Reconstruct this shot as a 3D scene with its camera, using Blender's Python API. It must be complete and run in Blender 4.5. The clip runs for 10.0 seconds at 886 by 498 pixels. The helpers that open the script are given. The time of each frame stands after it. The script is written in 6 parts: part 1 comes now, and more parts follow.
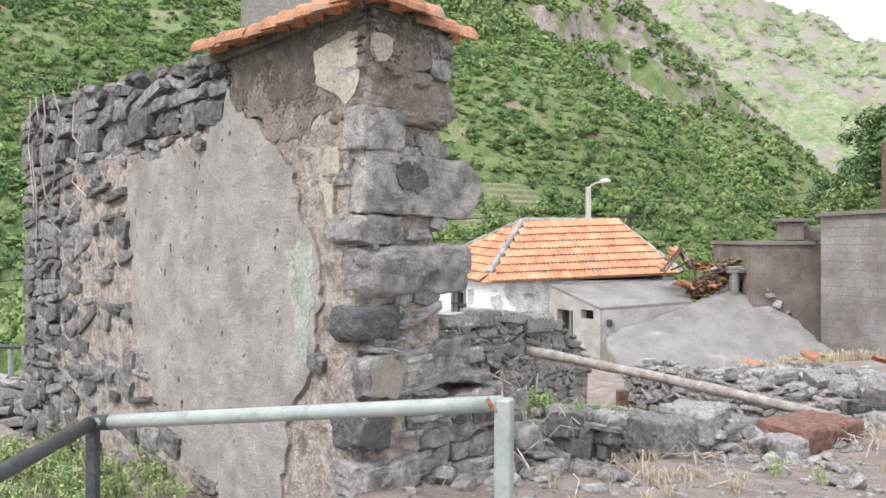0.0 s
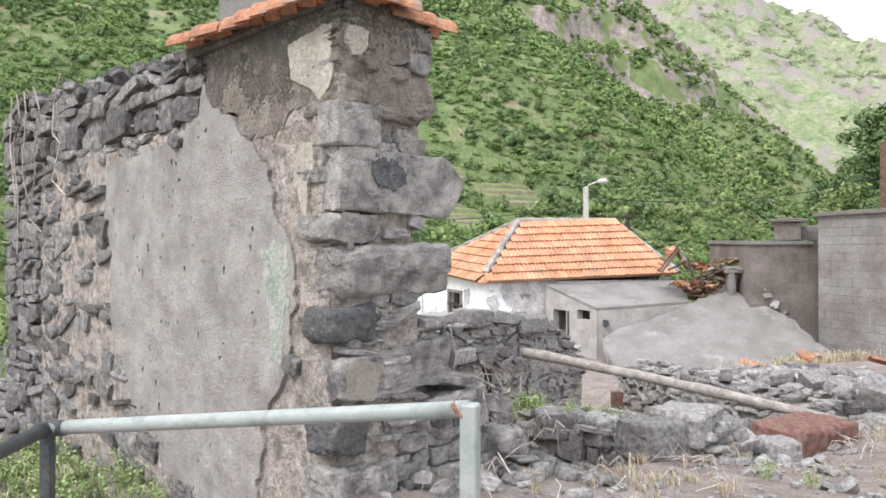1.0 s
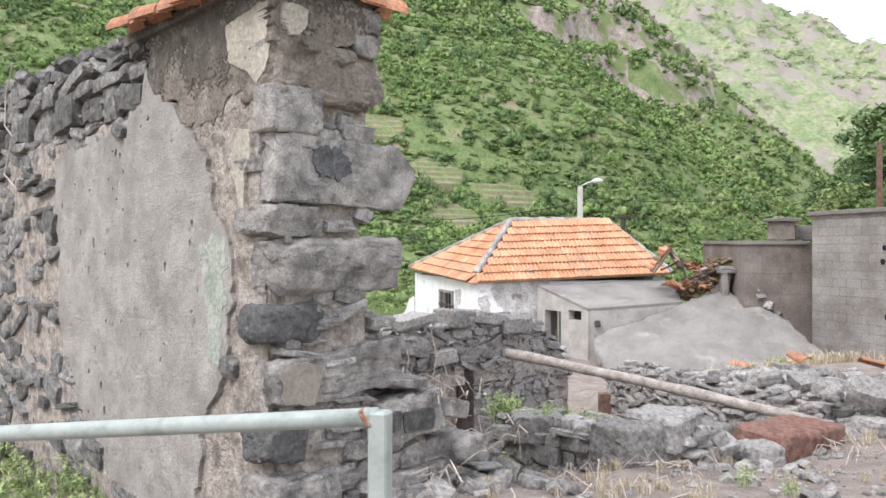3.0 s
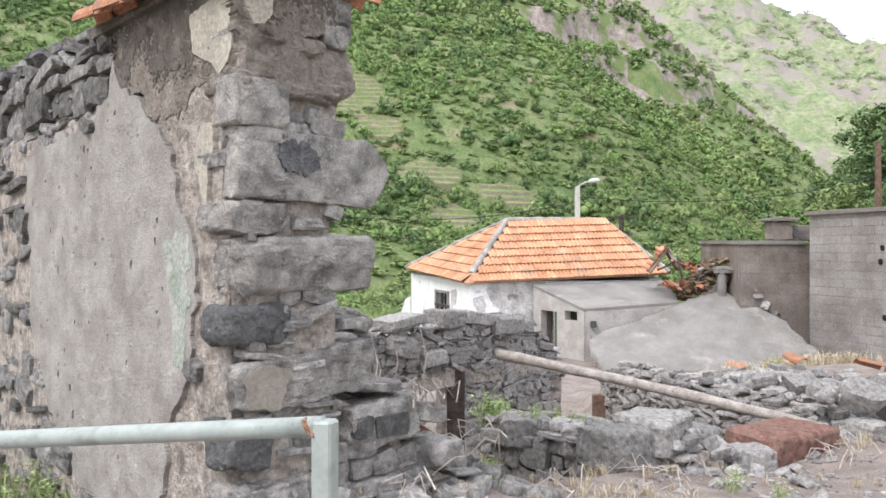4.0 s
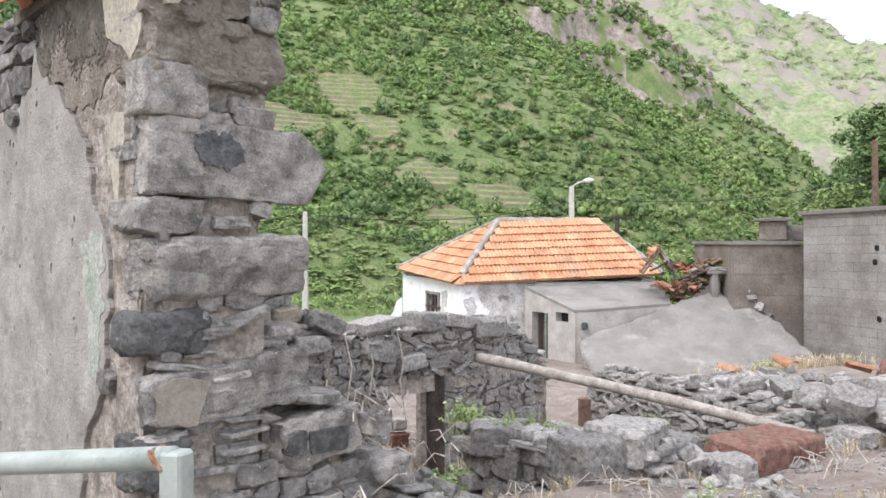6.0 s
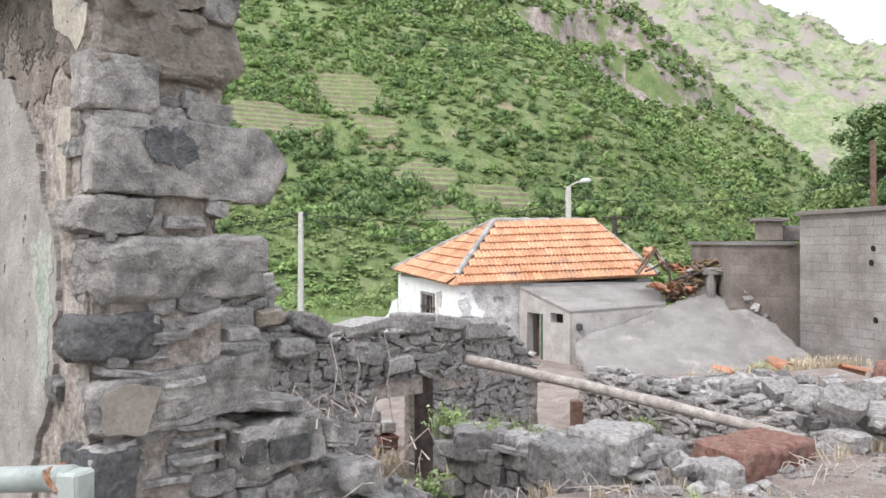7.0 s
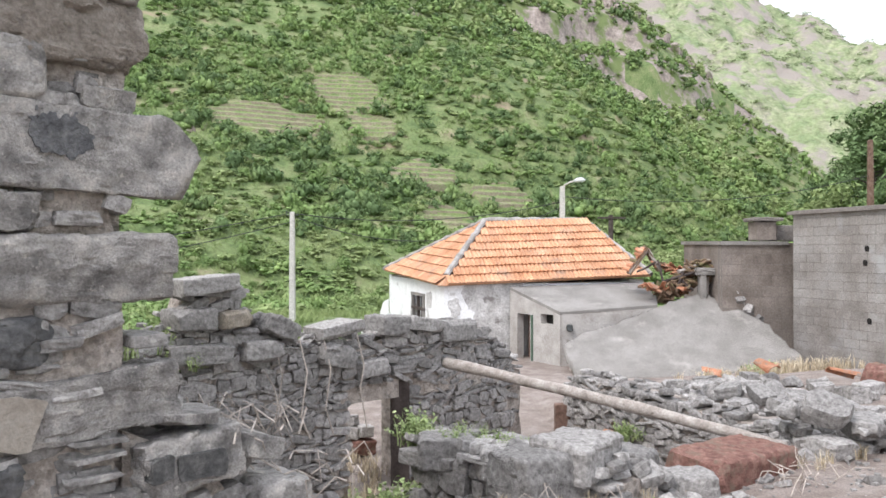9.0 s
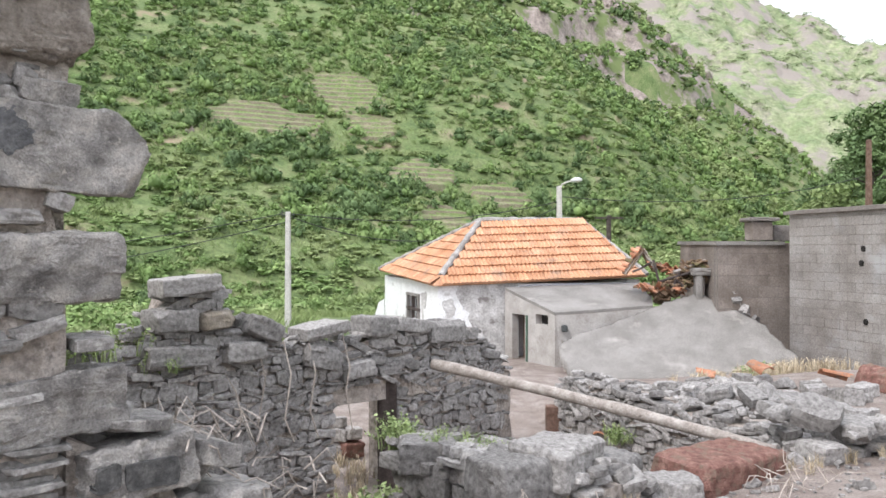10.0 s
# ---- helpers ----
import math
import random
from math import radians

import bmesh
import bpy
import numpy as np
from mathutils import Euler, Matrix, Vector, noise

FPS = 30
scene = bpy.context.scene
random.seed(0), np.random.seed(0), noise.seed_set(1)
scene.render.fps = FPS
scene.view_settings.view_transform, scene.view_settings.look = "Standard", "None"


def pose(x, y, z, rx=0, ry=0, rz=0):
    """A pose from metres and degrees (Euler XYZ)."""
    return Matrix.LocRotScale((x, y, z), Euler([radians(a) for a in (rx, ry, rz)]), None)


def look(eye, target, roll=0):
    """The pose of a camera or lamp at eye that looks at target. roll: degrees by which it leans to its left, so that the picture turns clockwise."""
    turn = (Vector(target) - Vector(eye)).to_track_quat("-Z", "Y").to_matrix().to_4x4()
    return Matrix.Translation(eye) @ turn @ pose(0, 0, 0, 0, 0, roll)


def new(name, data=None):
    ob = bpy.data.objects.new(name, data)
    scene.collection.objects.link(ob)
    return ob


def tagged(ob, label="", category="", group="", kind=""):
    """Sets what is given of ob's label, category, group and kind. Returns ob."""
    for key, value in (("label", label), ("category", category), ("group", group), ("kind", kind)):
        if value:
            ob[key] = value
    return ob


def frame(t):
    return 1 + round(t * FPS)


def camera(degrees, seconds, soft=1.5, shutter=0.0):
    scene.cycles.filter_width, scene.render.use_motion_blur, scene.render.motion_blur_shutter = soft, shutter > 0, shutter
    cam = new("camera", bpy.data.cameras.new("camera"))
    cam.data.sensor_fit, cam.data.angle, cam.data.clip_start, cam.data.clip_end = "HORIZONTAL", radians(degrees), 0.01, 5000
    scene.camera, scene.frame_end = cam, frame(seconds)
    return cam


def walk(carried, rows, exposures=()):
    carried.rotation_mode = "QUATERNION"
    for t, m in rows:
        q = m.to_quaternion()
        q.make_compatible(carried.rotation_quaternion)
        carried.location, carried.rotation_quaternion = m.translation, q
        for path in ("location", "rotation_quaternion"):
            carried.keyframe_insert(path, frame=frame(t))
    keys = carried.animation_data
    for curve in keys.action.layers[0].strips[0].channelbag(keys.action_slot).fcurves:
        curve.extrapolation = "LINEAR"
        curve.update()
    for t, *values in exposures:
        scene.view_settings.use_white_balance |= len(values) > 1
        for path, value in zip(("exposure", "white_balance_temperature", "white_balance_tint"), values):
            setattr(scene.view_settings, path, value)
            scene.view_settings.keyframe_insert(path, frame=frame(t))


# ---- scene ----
cam = camera(60.0, 10.0, soft=1.6)
EYE = 1.5
# seconds, right, ahead, up (metres from the first eye), yaw, pitch, roll
PATH = [
    (0.0, 0.0000, 0.0000, 0.0000, 0.000, 0.000, -0.000),
    (0.5, 0.0492, 0.0483, -0.0069, -0.017, 0.028, 0.030),
    (1.0, 0.1022, 0.1015, -0.0069, -0.028, 0.028, 0.040),
    (1.5, 0.1607, 0.1560, -0.0082, -0.045, 0.045, 0.040),
    (2.0, 0.2202, 0.2115, -0.0163, -0.062, 0.068, -0.000),
    (2.5, 0.2753, 0.2673, -0.0275, -0.084, 0.084, 0.010),
    (4.0, 0.4470, 0.4591, -0.0439, -0.129, 0.113, 0.010),
    (4.5, 0.5072, 0.5289, -0.0439, -0.141, 0.118, 0.020),
    (5.0, 0.5697, 0.5985, -0.0462, -0.163, 0.124, 0.050),
    (5.5, 0.6329, 0.6601, -0.0452, -0.163, 0.146, 0.070),
    (7.0, 0.8382, 0.8466, -0.0423, -0.191, 0.197, 0.060),
    (7.5, 0.9095, 0.9074, -0.0441, -0.180, 0.208, 0.050),
    (8.0, 0.9775, 0.9716, -0.0469, -0.186, 0.214, 0.050),
    (8.5, 1.0470, 1.0397, -0.0481, -0.191, 0.214, 0.020),
    (9.0, 1.1153, 1.1036, -0.0469, -0.186, 0.214, 0.070),
    (9.5, 1.1861, 1.1616, -0.0488, -0.186, 0.220, 0.070),
    (10.0, 1.2603, 1.2212, -0.0482, -0.175, 0.220, 0.050),
]
walk(cam, [(t, pose(x, y, EYE + z, 90 + pitch, roll, yaw)) for t, x, y, z, yaw, pitch, roll in PATH], exposures=[(0.0, 1.37, 6200, 12), (10.0, 1.37, 6200, 12)])

# ---- sky and light ----
world = bpy.data.worlds.new("world")
scene.world = world
world.use_nodes = True
wn, wl = world.node_tree.nodes, world.node_tree.links
bg = wn["Background"]
sky = wn.new("ShaderNodeTexSky")
sky.sky_type, sky.sun_disc = "NISHITA", False
SUN_EL, SUN_ROT = 50.0, -138.0
sky.sun_elevation, sky.sun_rotation = radians(SUN_EL), radians(SUN_ROT)
sky.dust_density = 2.0
cloud = wn.new("ShaderNodeTexNoise")
cloud.inputs["Scale"].default_value, cloud.inputs["Detail"].default_value = 2.2, 6.0
ramp = wn.new("ShaderNodeValToRGB")
ramp.color_ramp.elements[0].position, ramp.color_ramp.elements[1].position = 0.30, 0.52
coord = wn.new("ShaderNodeTexCoord")
wl.new(coord.outputs["Generated"], cloud.inputs["Vector"])
wl.new(cloud.outputs["Fac"], ramp.inputs["Fac"])
mixw = wn.new("ShaderNodeMix")
mixw.data_type = "RGBA"
split = wn.new("ShaderNodeSeparateXYZ")
wl.new(coord.outputs["Generated"], split.inputs["Vector"])
climb = wn.new("ShaderNodeMapRange")
climb.inputs["From Min"].default_value, climb.inputs["From Max"].default_value = 0.15, 0.85
wl.new(split.outputs["Z"], climb.inputs["Value"])
deck = wn.new("ShaderNodeMix")
deck.data_type = "RGBA"
deck.inputs["A"].default_value, deck.inputs["B"].default_value = (5.0, 5.1, 5.25, 1), (7.6, 7.7, 7.9, 1)
wl.new(climb.outputs["Result"], deck.inputs["Factor"])
wl.new(deck.outputs["Result"], mixw.inputs["B"])
wl.new(ramp.outputs["Color"], mixw.inputs["Factor"])
wl.new(sky.outputs["Color"], mixw.inputs["A"])
wl.new(mixw.outputs["Result"], bg.inputs["Color"])
bg.inputs["Strength"].default_value = 0.115
sun = new("sun", bpy.data.lights.new("sun", "SUN"))
sun.data.energy, sun.data.angle, sun.data.color = 0.95, radians(16), (1.0, 0.96, 0.9)
az = radians(SUN_ROT)
sun.matrix_world = look((0, 0, 40), (-40 * math.sin(az) / math.tan(radians(SUN_EL)), -40 * math.cos(az) / math.tan(radians(SUN_EL)), 0))

# ---- materials ----
def mat(name, colours, scale=6.0, rough=0.9, bump=0.3, fine=40.0, stain=None, metal=0.0, spread=0.0, contrast=(0.3, 0.7), stain_cut=(0.52, 0.66), stain_scale=1.3, island=0.0, grit=0.75, dist=0.03):
    """A noisy two-scale surface: colours blended by a broad noise, a fine grain over them, stains with an edge, relief."""
    m = bpy.data.materials.new(name)
    m.use_nodes = True
    n, l = m.node_tree.nodes, m.node_tree.links
    p = n["Principled BSDF"]
    p.inputs["Roughness"].default_value, p.inputs["Metallic"].default_value = rough, metal
    p.inputs["Specular IOR Level"].default_value = 0.25
    c = n.new("ShaderNodeTexCoord")
    geo = n.new("ShaderNodeNewGeometry")

    def tex(s, detail=5.0, rgh=0.6):
        t = n.new("ShaderNodeTexNoise")
        t.inputs["Scale"].default_value, t.inputs["Detail"].default_value, t.inputs["Roughness"].default_value = s, detail, rgh
        l.new(geo.outputs["Position"], t.inputs["Vector"])
        return t.outputs["Fac"]

    def mix(f, a, b, blend="MIX", amount=None):
        x = n.new("ShaderNodeMix")
        x.data_type, x.blend_type = "RGBA", blend
        for key, v in (("Factor", f), ("A", a), ("B", b)):
            if isinstance(v, (tuple, float, int)):
                x.inputs[key].default_value = v if key == "Factor" else (*v[:3], 1)
            else:
                l.new(v, x.inputs[key])
        return x.outputs["Result"]

    def band(f, lo, hi, a=0.0, b=1.0):
        r = n.new("ShaderNodeMapRange")
        r.inputs["From Min"].default_value, r.inputs["From Max"].default_value = lo, hi
        r.inputs["To Min"].default_value, r.inputs["To Max"].default_value = a, b
        l.new(f, r.inputs["Value"])
        return r.outputs["Result"]

    ramp_node = n.new("ShaderNodeValToRGB")
    e = ramp_node.color_ramp.elements
    while len(e) < len(colours):
        e.new(0.5)
    for i, col in enumerate(colours):
        e[i].position = contrast[0] + (contrast[1] - contrast[0]) * i / max(1, len(colours) - 1)
        e[i].color = (*col, 1)
    l.new(tex(scale), ramp_node.inputs["Fac"])
    col = ramp_node.outputs["Color"]
    grain = tex(fine, 6.0, 0.7)
    col = mix(grit, col, mix(band(grain, 0.3, 0.7), (0.45, 0.45, 0.45), (1.5, 1.5, 1.5)), "MULTIPLY")
    if stain:
        col = mix(band(tex(stain_scale, 8.0, 0.65), *stain_cut), col, stain)
    if spread:
        info = n.new("ShaderNodeObjectInfo")
        src = info.outputs["Random"]
        if island:
            src = geo.outputs["Random Per Island"]
        col = mix(1.0, col, mix(src, (1 - spread,) * 3, (1 + spread,) * 3), "MULTIPLY")
    l.new(col, p.inputs["Base Color"])
    if bump:
        b = n.new("ShaderNodeBump")
        b.inputs["Strength"].default_value, b.inputs["Distance"].default_value = bump, dist
        l.new(mix(0.5, tex(scale * 2.5), grain), b.inputs["Height"])
        l.new(b.outputs["Normal"], p.inputs["Normal"])
    return m


BASALT = mat("basalt", [(0.165, 0.154, 0.146), (0.275, 0.259, 0.247), (0.355, 0.336, 0.32), (0.45, 0.425, 0.40)], 26, 0.82, 0.8, 75, (0.50, 0.465, 0.42), spread=0.28, stain_cut=(0.68, 0.74), stain_scale=26, contrast=(0.32, 0.70), grit=0.45, dist=0.03)
BASALT_STUFF = mat("basalt_rubble", [(0.165, 0.154, 0.146), (0.275, 0.259, 0.247), (0.355, 0.336, 0.32), (0.45, 0.425, 0.40)], 26, 0.85, 0.8, 75, (0.50, 0.465, 0.42), spread=0.36, island=1, stain_cut=(0.68, 0.74), stain_scale=26, contrast=(0.32, 0.70), grit=0.45, dist=0.03)
OLD_BASALT = mat("weathered_basalt", [(0.10, 0.095, 0.09), (0.175, 0.167, 0.16), (0.25, 0.238, 0.228), (0.36, 0.34, 0.32)], 20, 0.88, 0.9, 75, (0.42, 0.39, 0.355), spread=0.35, stain_cut=(0.62, 0.70), stain_scale=18, contrast=(0.32, 0.70), grit=0.5)
OLD_BASALT_STUFF = mat("weathered_rubble", [(0.10, 0.095, 0.09), (0.175, 0.167, 0.16), (0.25, 0.238, 0.228), (0.36, 0.34, 0.32)], 20, 0.88, 0.9, 75, (0.42, 0.39, 0.355), spread=0.4, island=1, stain_cut=(0.62, 0.70), stain_scale=18, contrast=(0.32, 0.70), grit=0.5)
MORTAR = mat("lime_mortar", [(0.33, 0.282, 0.243), (0.485, 0.422, 0.372), (0.61, 0.545, 0.49)], 14, 0.95, 1.0, 60, (0.24, 0.21, 0.187), stain_scale=12, contrast=(0.36, 0.64), grit=0.5, dist=0.05)
RED_TUFF = mat("red_tuff", [(0.13, 0.068, 0.052), (0.22, 0.112, 0.09), (0.31, 0.185, 0.15)], 14, 0.9, 0.8, 70, (0.20, 0.15, 0.115), stain_scale=9)
SOIL = mat("dry_soil", [(0.185, 0.147, 0.125), (0.26, 0.215, 0.19), (0.345, 0.30, 0.27)], 3, 0.95, 0.9, 60, (0.17, 0.145, 0.13), stain_scale=9, stain_cut=(0.58, 0.7))
WOOD = mat("weathered_wood", [(0.22, 0.19, 0.165), (0.34, 0.30, 0.268), (0.46, 0.42, 0.385)], 9, 0.85, 0.6, 60, (0.18, 0.15, 0.13), stain_scale=14, stain_cut=(0.60, 0.68), grit=0.6)
BROWN_WOOD = mat("brown_timber", [(0.10, 0.06, 0.045), (0.17, 0.105, 0.08), (0.23, 0.16, 0.13)], 6, 0.8, 0.3, 60)
DARK_WOOD = mat("dark_timber", [(0.035, 0.028, 0.025), (0.07, 0.055, 0.05), (0.11, 0.09, 0.08)], 6, 0.85, 0.4, 60)
CONCRETE = mat("grey_concrete", [(0.185, 0.172, 0.157), (0.235, 0.22, 0.204), (0.285, 0.268, 0.25)], 1.6, 0.92, 0.4, 60, (0.36, 0.335, 0.31), stain_cut=(0.58, 0.7))
BLOCKS = mat("concrete_block", [(0.20, 0.178, 0.162), (0.265, 0.243, 0.225), (0.33, 0.312, 0.295)], 1.3, 0.95, 0.6, 30, (0.37, 0.37, 0.37), spread=0.08, stain_scale=0.5, grit=0.6)
BROWN_BLOCKS = mat("brown_stained_block", [(0.155, 0.128, 0.11), (0.22, 0.187, 0.163), (0.285, 0.25, 0.223)], 1.3, 0.95, 0.6, 26, (0.13, 0.105, 0.085), spread=0.10, stain_scale=0.9, grit=0.6)
JOINT = mat("block_joint", [(0.17, 0.15, 0.135), (0.235, 0.212, 0.195)], 3, 0.95, 0.4, 30)
WHITEWASH = mat("whitewash", [(0.70, 0.695, 0.69), (0.80, 0.80, 0.795), (0.84, 0.84, 0.84)], 2.5, 0.9, 0.3, 25, (0.42, 0.40, 0.38), stain_scale=0.9, stain_cut=(0.60, 0.66), grit=0.4)
TILE = mat("orange_clay_tile", [(0.44, 0.215, 0.115), (0.53, 0.285, 0.165), (0.58, 0.345, 0.225)], 1.6, 0.8, 0.2, 20, (0.33, 0.225, 0.165), spread=0.16, stain_cut=(0.57, 0.70))
OLD_TILE = mat("old_clay_tile", [(0.34, 0.14, 0.075), (0.46, 0.21, 0.12), (0.52, 0.29, 0.19)], 9, 0.85, 0.3, 50, (0.28, 0.22, 0.18), spread=0.25, stain_scale=8, stain_cut=(0.52, 0.64))
RIDGE = mat("grey_ridge_mortar", [(0.22, 0.20, 0.185), (0.33, 0.31, 0.29), (0.45, 0.43, 0.41)], 4, 0.95, 0.4, 40)
PAINT = mat("pale_green_paint", [(0.28, 0.315, 0.29), (0.335, 0.365, 0.34), (0.385, 0.405, 0.38)], 9, 0.38, 0.05, 70, (0.24, 0.265, 0.245), stain_scale=14, grit=0.15)
RUST = mat("rust", [(0.15, 0.06, 0.03), (0.28, 0.13, 0.07), (0.40, 0.36, 0.32)], 30, 0.8, 0.3, 90)
DARK_PAINT = mat("dark_grey_paint", [(0.05, 0.055, 0.055), (0.085, 0.09, 0.09)], 12, 0.5, 0.1, 60)
# Near-black that stands in for the shade inside openings and holes.
DARK = mat("opening_shade", [(0.012, 0.011, 0.01), (0.03, 0.027, 0.025)], 4, 0.95, 0)
POLE = mat("pole_concrete", [(0.42, 0.40, 0.37), (0.55, 0.53, 0.50)], 2, 0.9, 0.1, 20)
LAMP = mat("lamp_grey", [(0.55, 0.56, 0.57), (0.66, 0.67, 0.68)], 4, 0.4, 0)
CABLE = mat("black_cable", [(0.03, 0.03, 0.03), (0.05, 0.05, 0.05)], 4, 0.6, 0)
STRAW = mat("dry_straw", [(0.36, 0.29, 0.19), (0.50, 0.42, 0.30), (0.58, 0.51, 0.40)], 8, 0.9, 0, 30, spread=0.3, island=1)
TWIG = mat("grey_twig", [(0.36, 0.31, 0.265), (0.52, 0.46, 0.41)], 8, 0.9, 0, 30, spread=0.3, island=1)
LEAF = mat("fresh_leaf", [(0.20, 0.27, 0.10), (0.28, 0.355, 0.15), (0.38, 0.43, 0.215)], 5, 0.7, 0, 20, spread=0.3, island=1, grit=0.3)
BUSH = mat("hill_bush", [(0.128, 0.193, 0.07), (0.192, 0.277, 0.098), (0.265, 0.35, 0.132)], 0.30, 0.85, 0, 2.0, spread=0.22, island=1, grit=0.35)
DARK_BUSH = mat("dark_bush", [(0.09, 0.14, 0.06), (0.13, 0.192, 0.078), (0.178, 0.245, 0.098)], 0.30, 0.85, 0, 2.0, spread=0.22, island=1, grit=0.35)
PALE_BUSH = mat("pale_scrub", [(0.17, 0.228, 0.088), (0.228, 0.29, 0.115), (0.298, 0.34, 0.16)], 0.25, 0.85, 0, 2.0, spread=0.22, island=1, grit=0.35)
QUOIN = mat("quoin_basalt", [(0.16, 0.15, 0.143), (0.285, 0.267, 0.253), (0.41, 0.384, 0.36), (0.54, 0.50, 0.46)], 9, 0.82, 1.0, 110, (0.52, 0.48, 0.435), spread=0.1, stain_cut=(0.60, 0.67), stain_scale=22, contrast=(0.32, 0.68), grit=0.65, dist=0.03)
BROWN_RENDER = mat("brown_render", [(0.21, 0.178, 0.15), (0.31, 0.268, 0.23), (0.43, 0.378, 0.33)], 11, 0.95, 1.0, 60, (0.16, 0.14, 0.125), stain_scale=9, stain_cut=(0.56, 0.66), grit=0.55, dist=0.05)
# Soot together with the shade below the eaves, as one dark colour.
SOOT_SHADE = mat("soot_and_shade", [(0.09, 0.08, 0.07), (0.145, 0.127, 0.11), (0.22, 0.193, 0.168)], 9, 0.95, 0.8, 60, (0.27, 0.235, 0.20), stain_scale=11, stain_cut=(0.56, 0.66), grit=0.5, dist=0.05)
HILL = mat("hillside", [(0.09, 0.132, 0.052), (0.138, 0.188, 0.073), (0.19, 0.228, 0.10), (0.26, 0.245, 0.145)], 0.22, 0.95, 0.8, 2.6, (0.29, 0.235, 0.16), stain_scale=0.11, stain_cut=(0.59, 0.66), dist=0.4)
CLIFF = mat("cliff_rock", [(0.20, 0.165, 0.15), (0.30, 0.25, 0.225), (0.40, 0.34, 0.31)], 0.25, 0.95, 0.8, 1.2, (0.16, 0.20, 0.08), stain_scale=0.14, stain_cut=(0.50, 0.58), dist=0.6)
# Far hill: sunlight and haze are mixed into these pale greens.
FAR_GREEN = mat("hazed_far_hillside", [(0.165, 0.215, 0.11), (0.225, 0.27, 0.14), (0.285, 0.305, 0.185), (0.32, 0.29, 0.24)], 0.02, 0.95, 0.9, 0.10, (0.30, 0.265, 0.235), stain_scale=0.013, stain_cut=(0.50, 0.57), dist=6.0)

# ---- frame of the ruin: u along its front wall, v along its side wall ----
C0 = Vector((-0.36, 3.50, 0))
DU, DV = Vector((0.717, 0.697, 0)), Vector((-0.697, 0.717, 0))


def at(u, v, z=0.0):
    return C0 + DU * u + DV * v + Vector((0, 0, z))


def uv(x, y):
    r = Vector((x, y, 0)) - C0
    return r.dot(DU), r.dot(DV)


def step(a, b, x):
    t = min(1.0, max(0.0, (x - a) / (b - a)))
    return t * t * (3 - 2 * t)


def lerp(a, b, t):
    return a + (b - a) * t


# ---- mesh helpers ----
def mesh_of(name, verts, faces, material, smooth=False):
    me = bpy.data.meshes.new(name)
    me.from_pydata([tuple(v) for v in verts], [], faces)
    me.materials.append(material)
    me.update()
    if smooth:
        me.polygons.foreach_set("use_smooth", [True] * len(me.polygons))
    return me


def thing(name, label, category, group="", kind="", place=(0, 0, 0)):
    ob = new(name)
    ob.empty_display_size = 0.1
    ob.location = place
    return tagged(ob, label, category, group, kind)


def part(name, bm, material, parent, label="", smooth=False):
    me = bpy.data.meshes.new(name)
    bm.to_mesh(me)
    bm.free()
    me.materials.append(material)
    if smooth:
        me.polygons.foreach_set("use_smooth", [True] * len(me.polygons))
    return hang(name, me, parent, label)


def hang(name, me, parent, label="", m=None):
    ob = new(name, me)
    if parent:
        ob.parent = parent
        if parent.parent is None:
            ob.matrix_parent_inverse = Matrix.Translation(parent.location).inverted()
    if m is not None:
        ob.matrix_basis = m
    if label:
        ob["label"] = label
    return ob


def rough_box(bm, m, size, cuts=0, jitter=0.0, bevel=0.0, seed=0):
    """A box of that size at the pose m (base centre at its origin), bevelled, cut and jittered."""
    rnd = random.Random(seed)
    sx, sy, sz = size
    old = set(bm.verts)
    g = bmesh.ops.create_cube(bm, size=1.0, matrix=Matrix.Translation((0, 0, sz / 2)) @ Matrix.Diagonal((sx, sy, sz, 1)))
    vs = g["verts"]
    if bevel:
        bmesh.ops.bevel(bm, geom=list({e for v in vs for e in v.link_edges}), offset=bevel, segments=1, affect="EDGES", profile=0.6)
        vs = [v for v in bm.verts if v not in old]
    if cuts:
        bmesh.ops.subdivide_edges(bm, edges=list({e for v in vs for e in v.link_edges}), cuts=cuts, use_grid_fill=True)
        vs = [v for v in bm.verts if v not in old]
    for v in vs:
        if jitter:
            v.co += Vector((rnd.uniform(-1, 1), rnd.uniform(-1, 1), rnd.uniform(-1, 1))) * jitter
        v.co = m @ v.co
    return vs


def tube(bm, path, radii, sides=8, cap=True):
    """A swept round bar through the points of path."""
    rings = []
    path = [Vector(p) for p in path]
    for i, p in enumerate(path):
        d = (path[min(i + 1, len(path) - 1)] - path[max(i - 1, 0)]).normalized()
        a = d.cross(Vector((0, 0, 1)) if abs(d.z) < 0.9 else Vector((1, 0, 0))).normalized()
        b = d.cross(a)
        r = radii[i] if isinstance(radii, (list, tuple)) else radii
        rings.append([bm.verts.new(p + (a * math.cos(2 * math.pi * k / sides) + b * math.sin(2 * math.pi * k / sides)) * r) for k in range(sides)])
    for q, r in zip(rings, rings[1:]):
        for k in range(sides):
            bm.faces.new((q[k], q[(k + 1) % sides], r[(k + 1) % sides], r[k]))
    if cap:
        bm.faces.new(rings[0][::-1])
        bm.faces.new(rings[-1])
    return rings


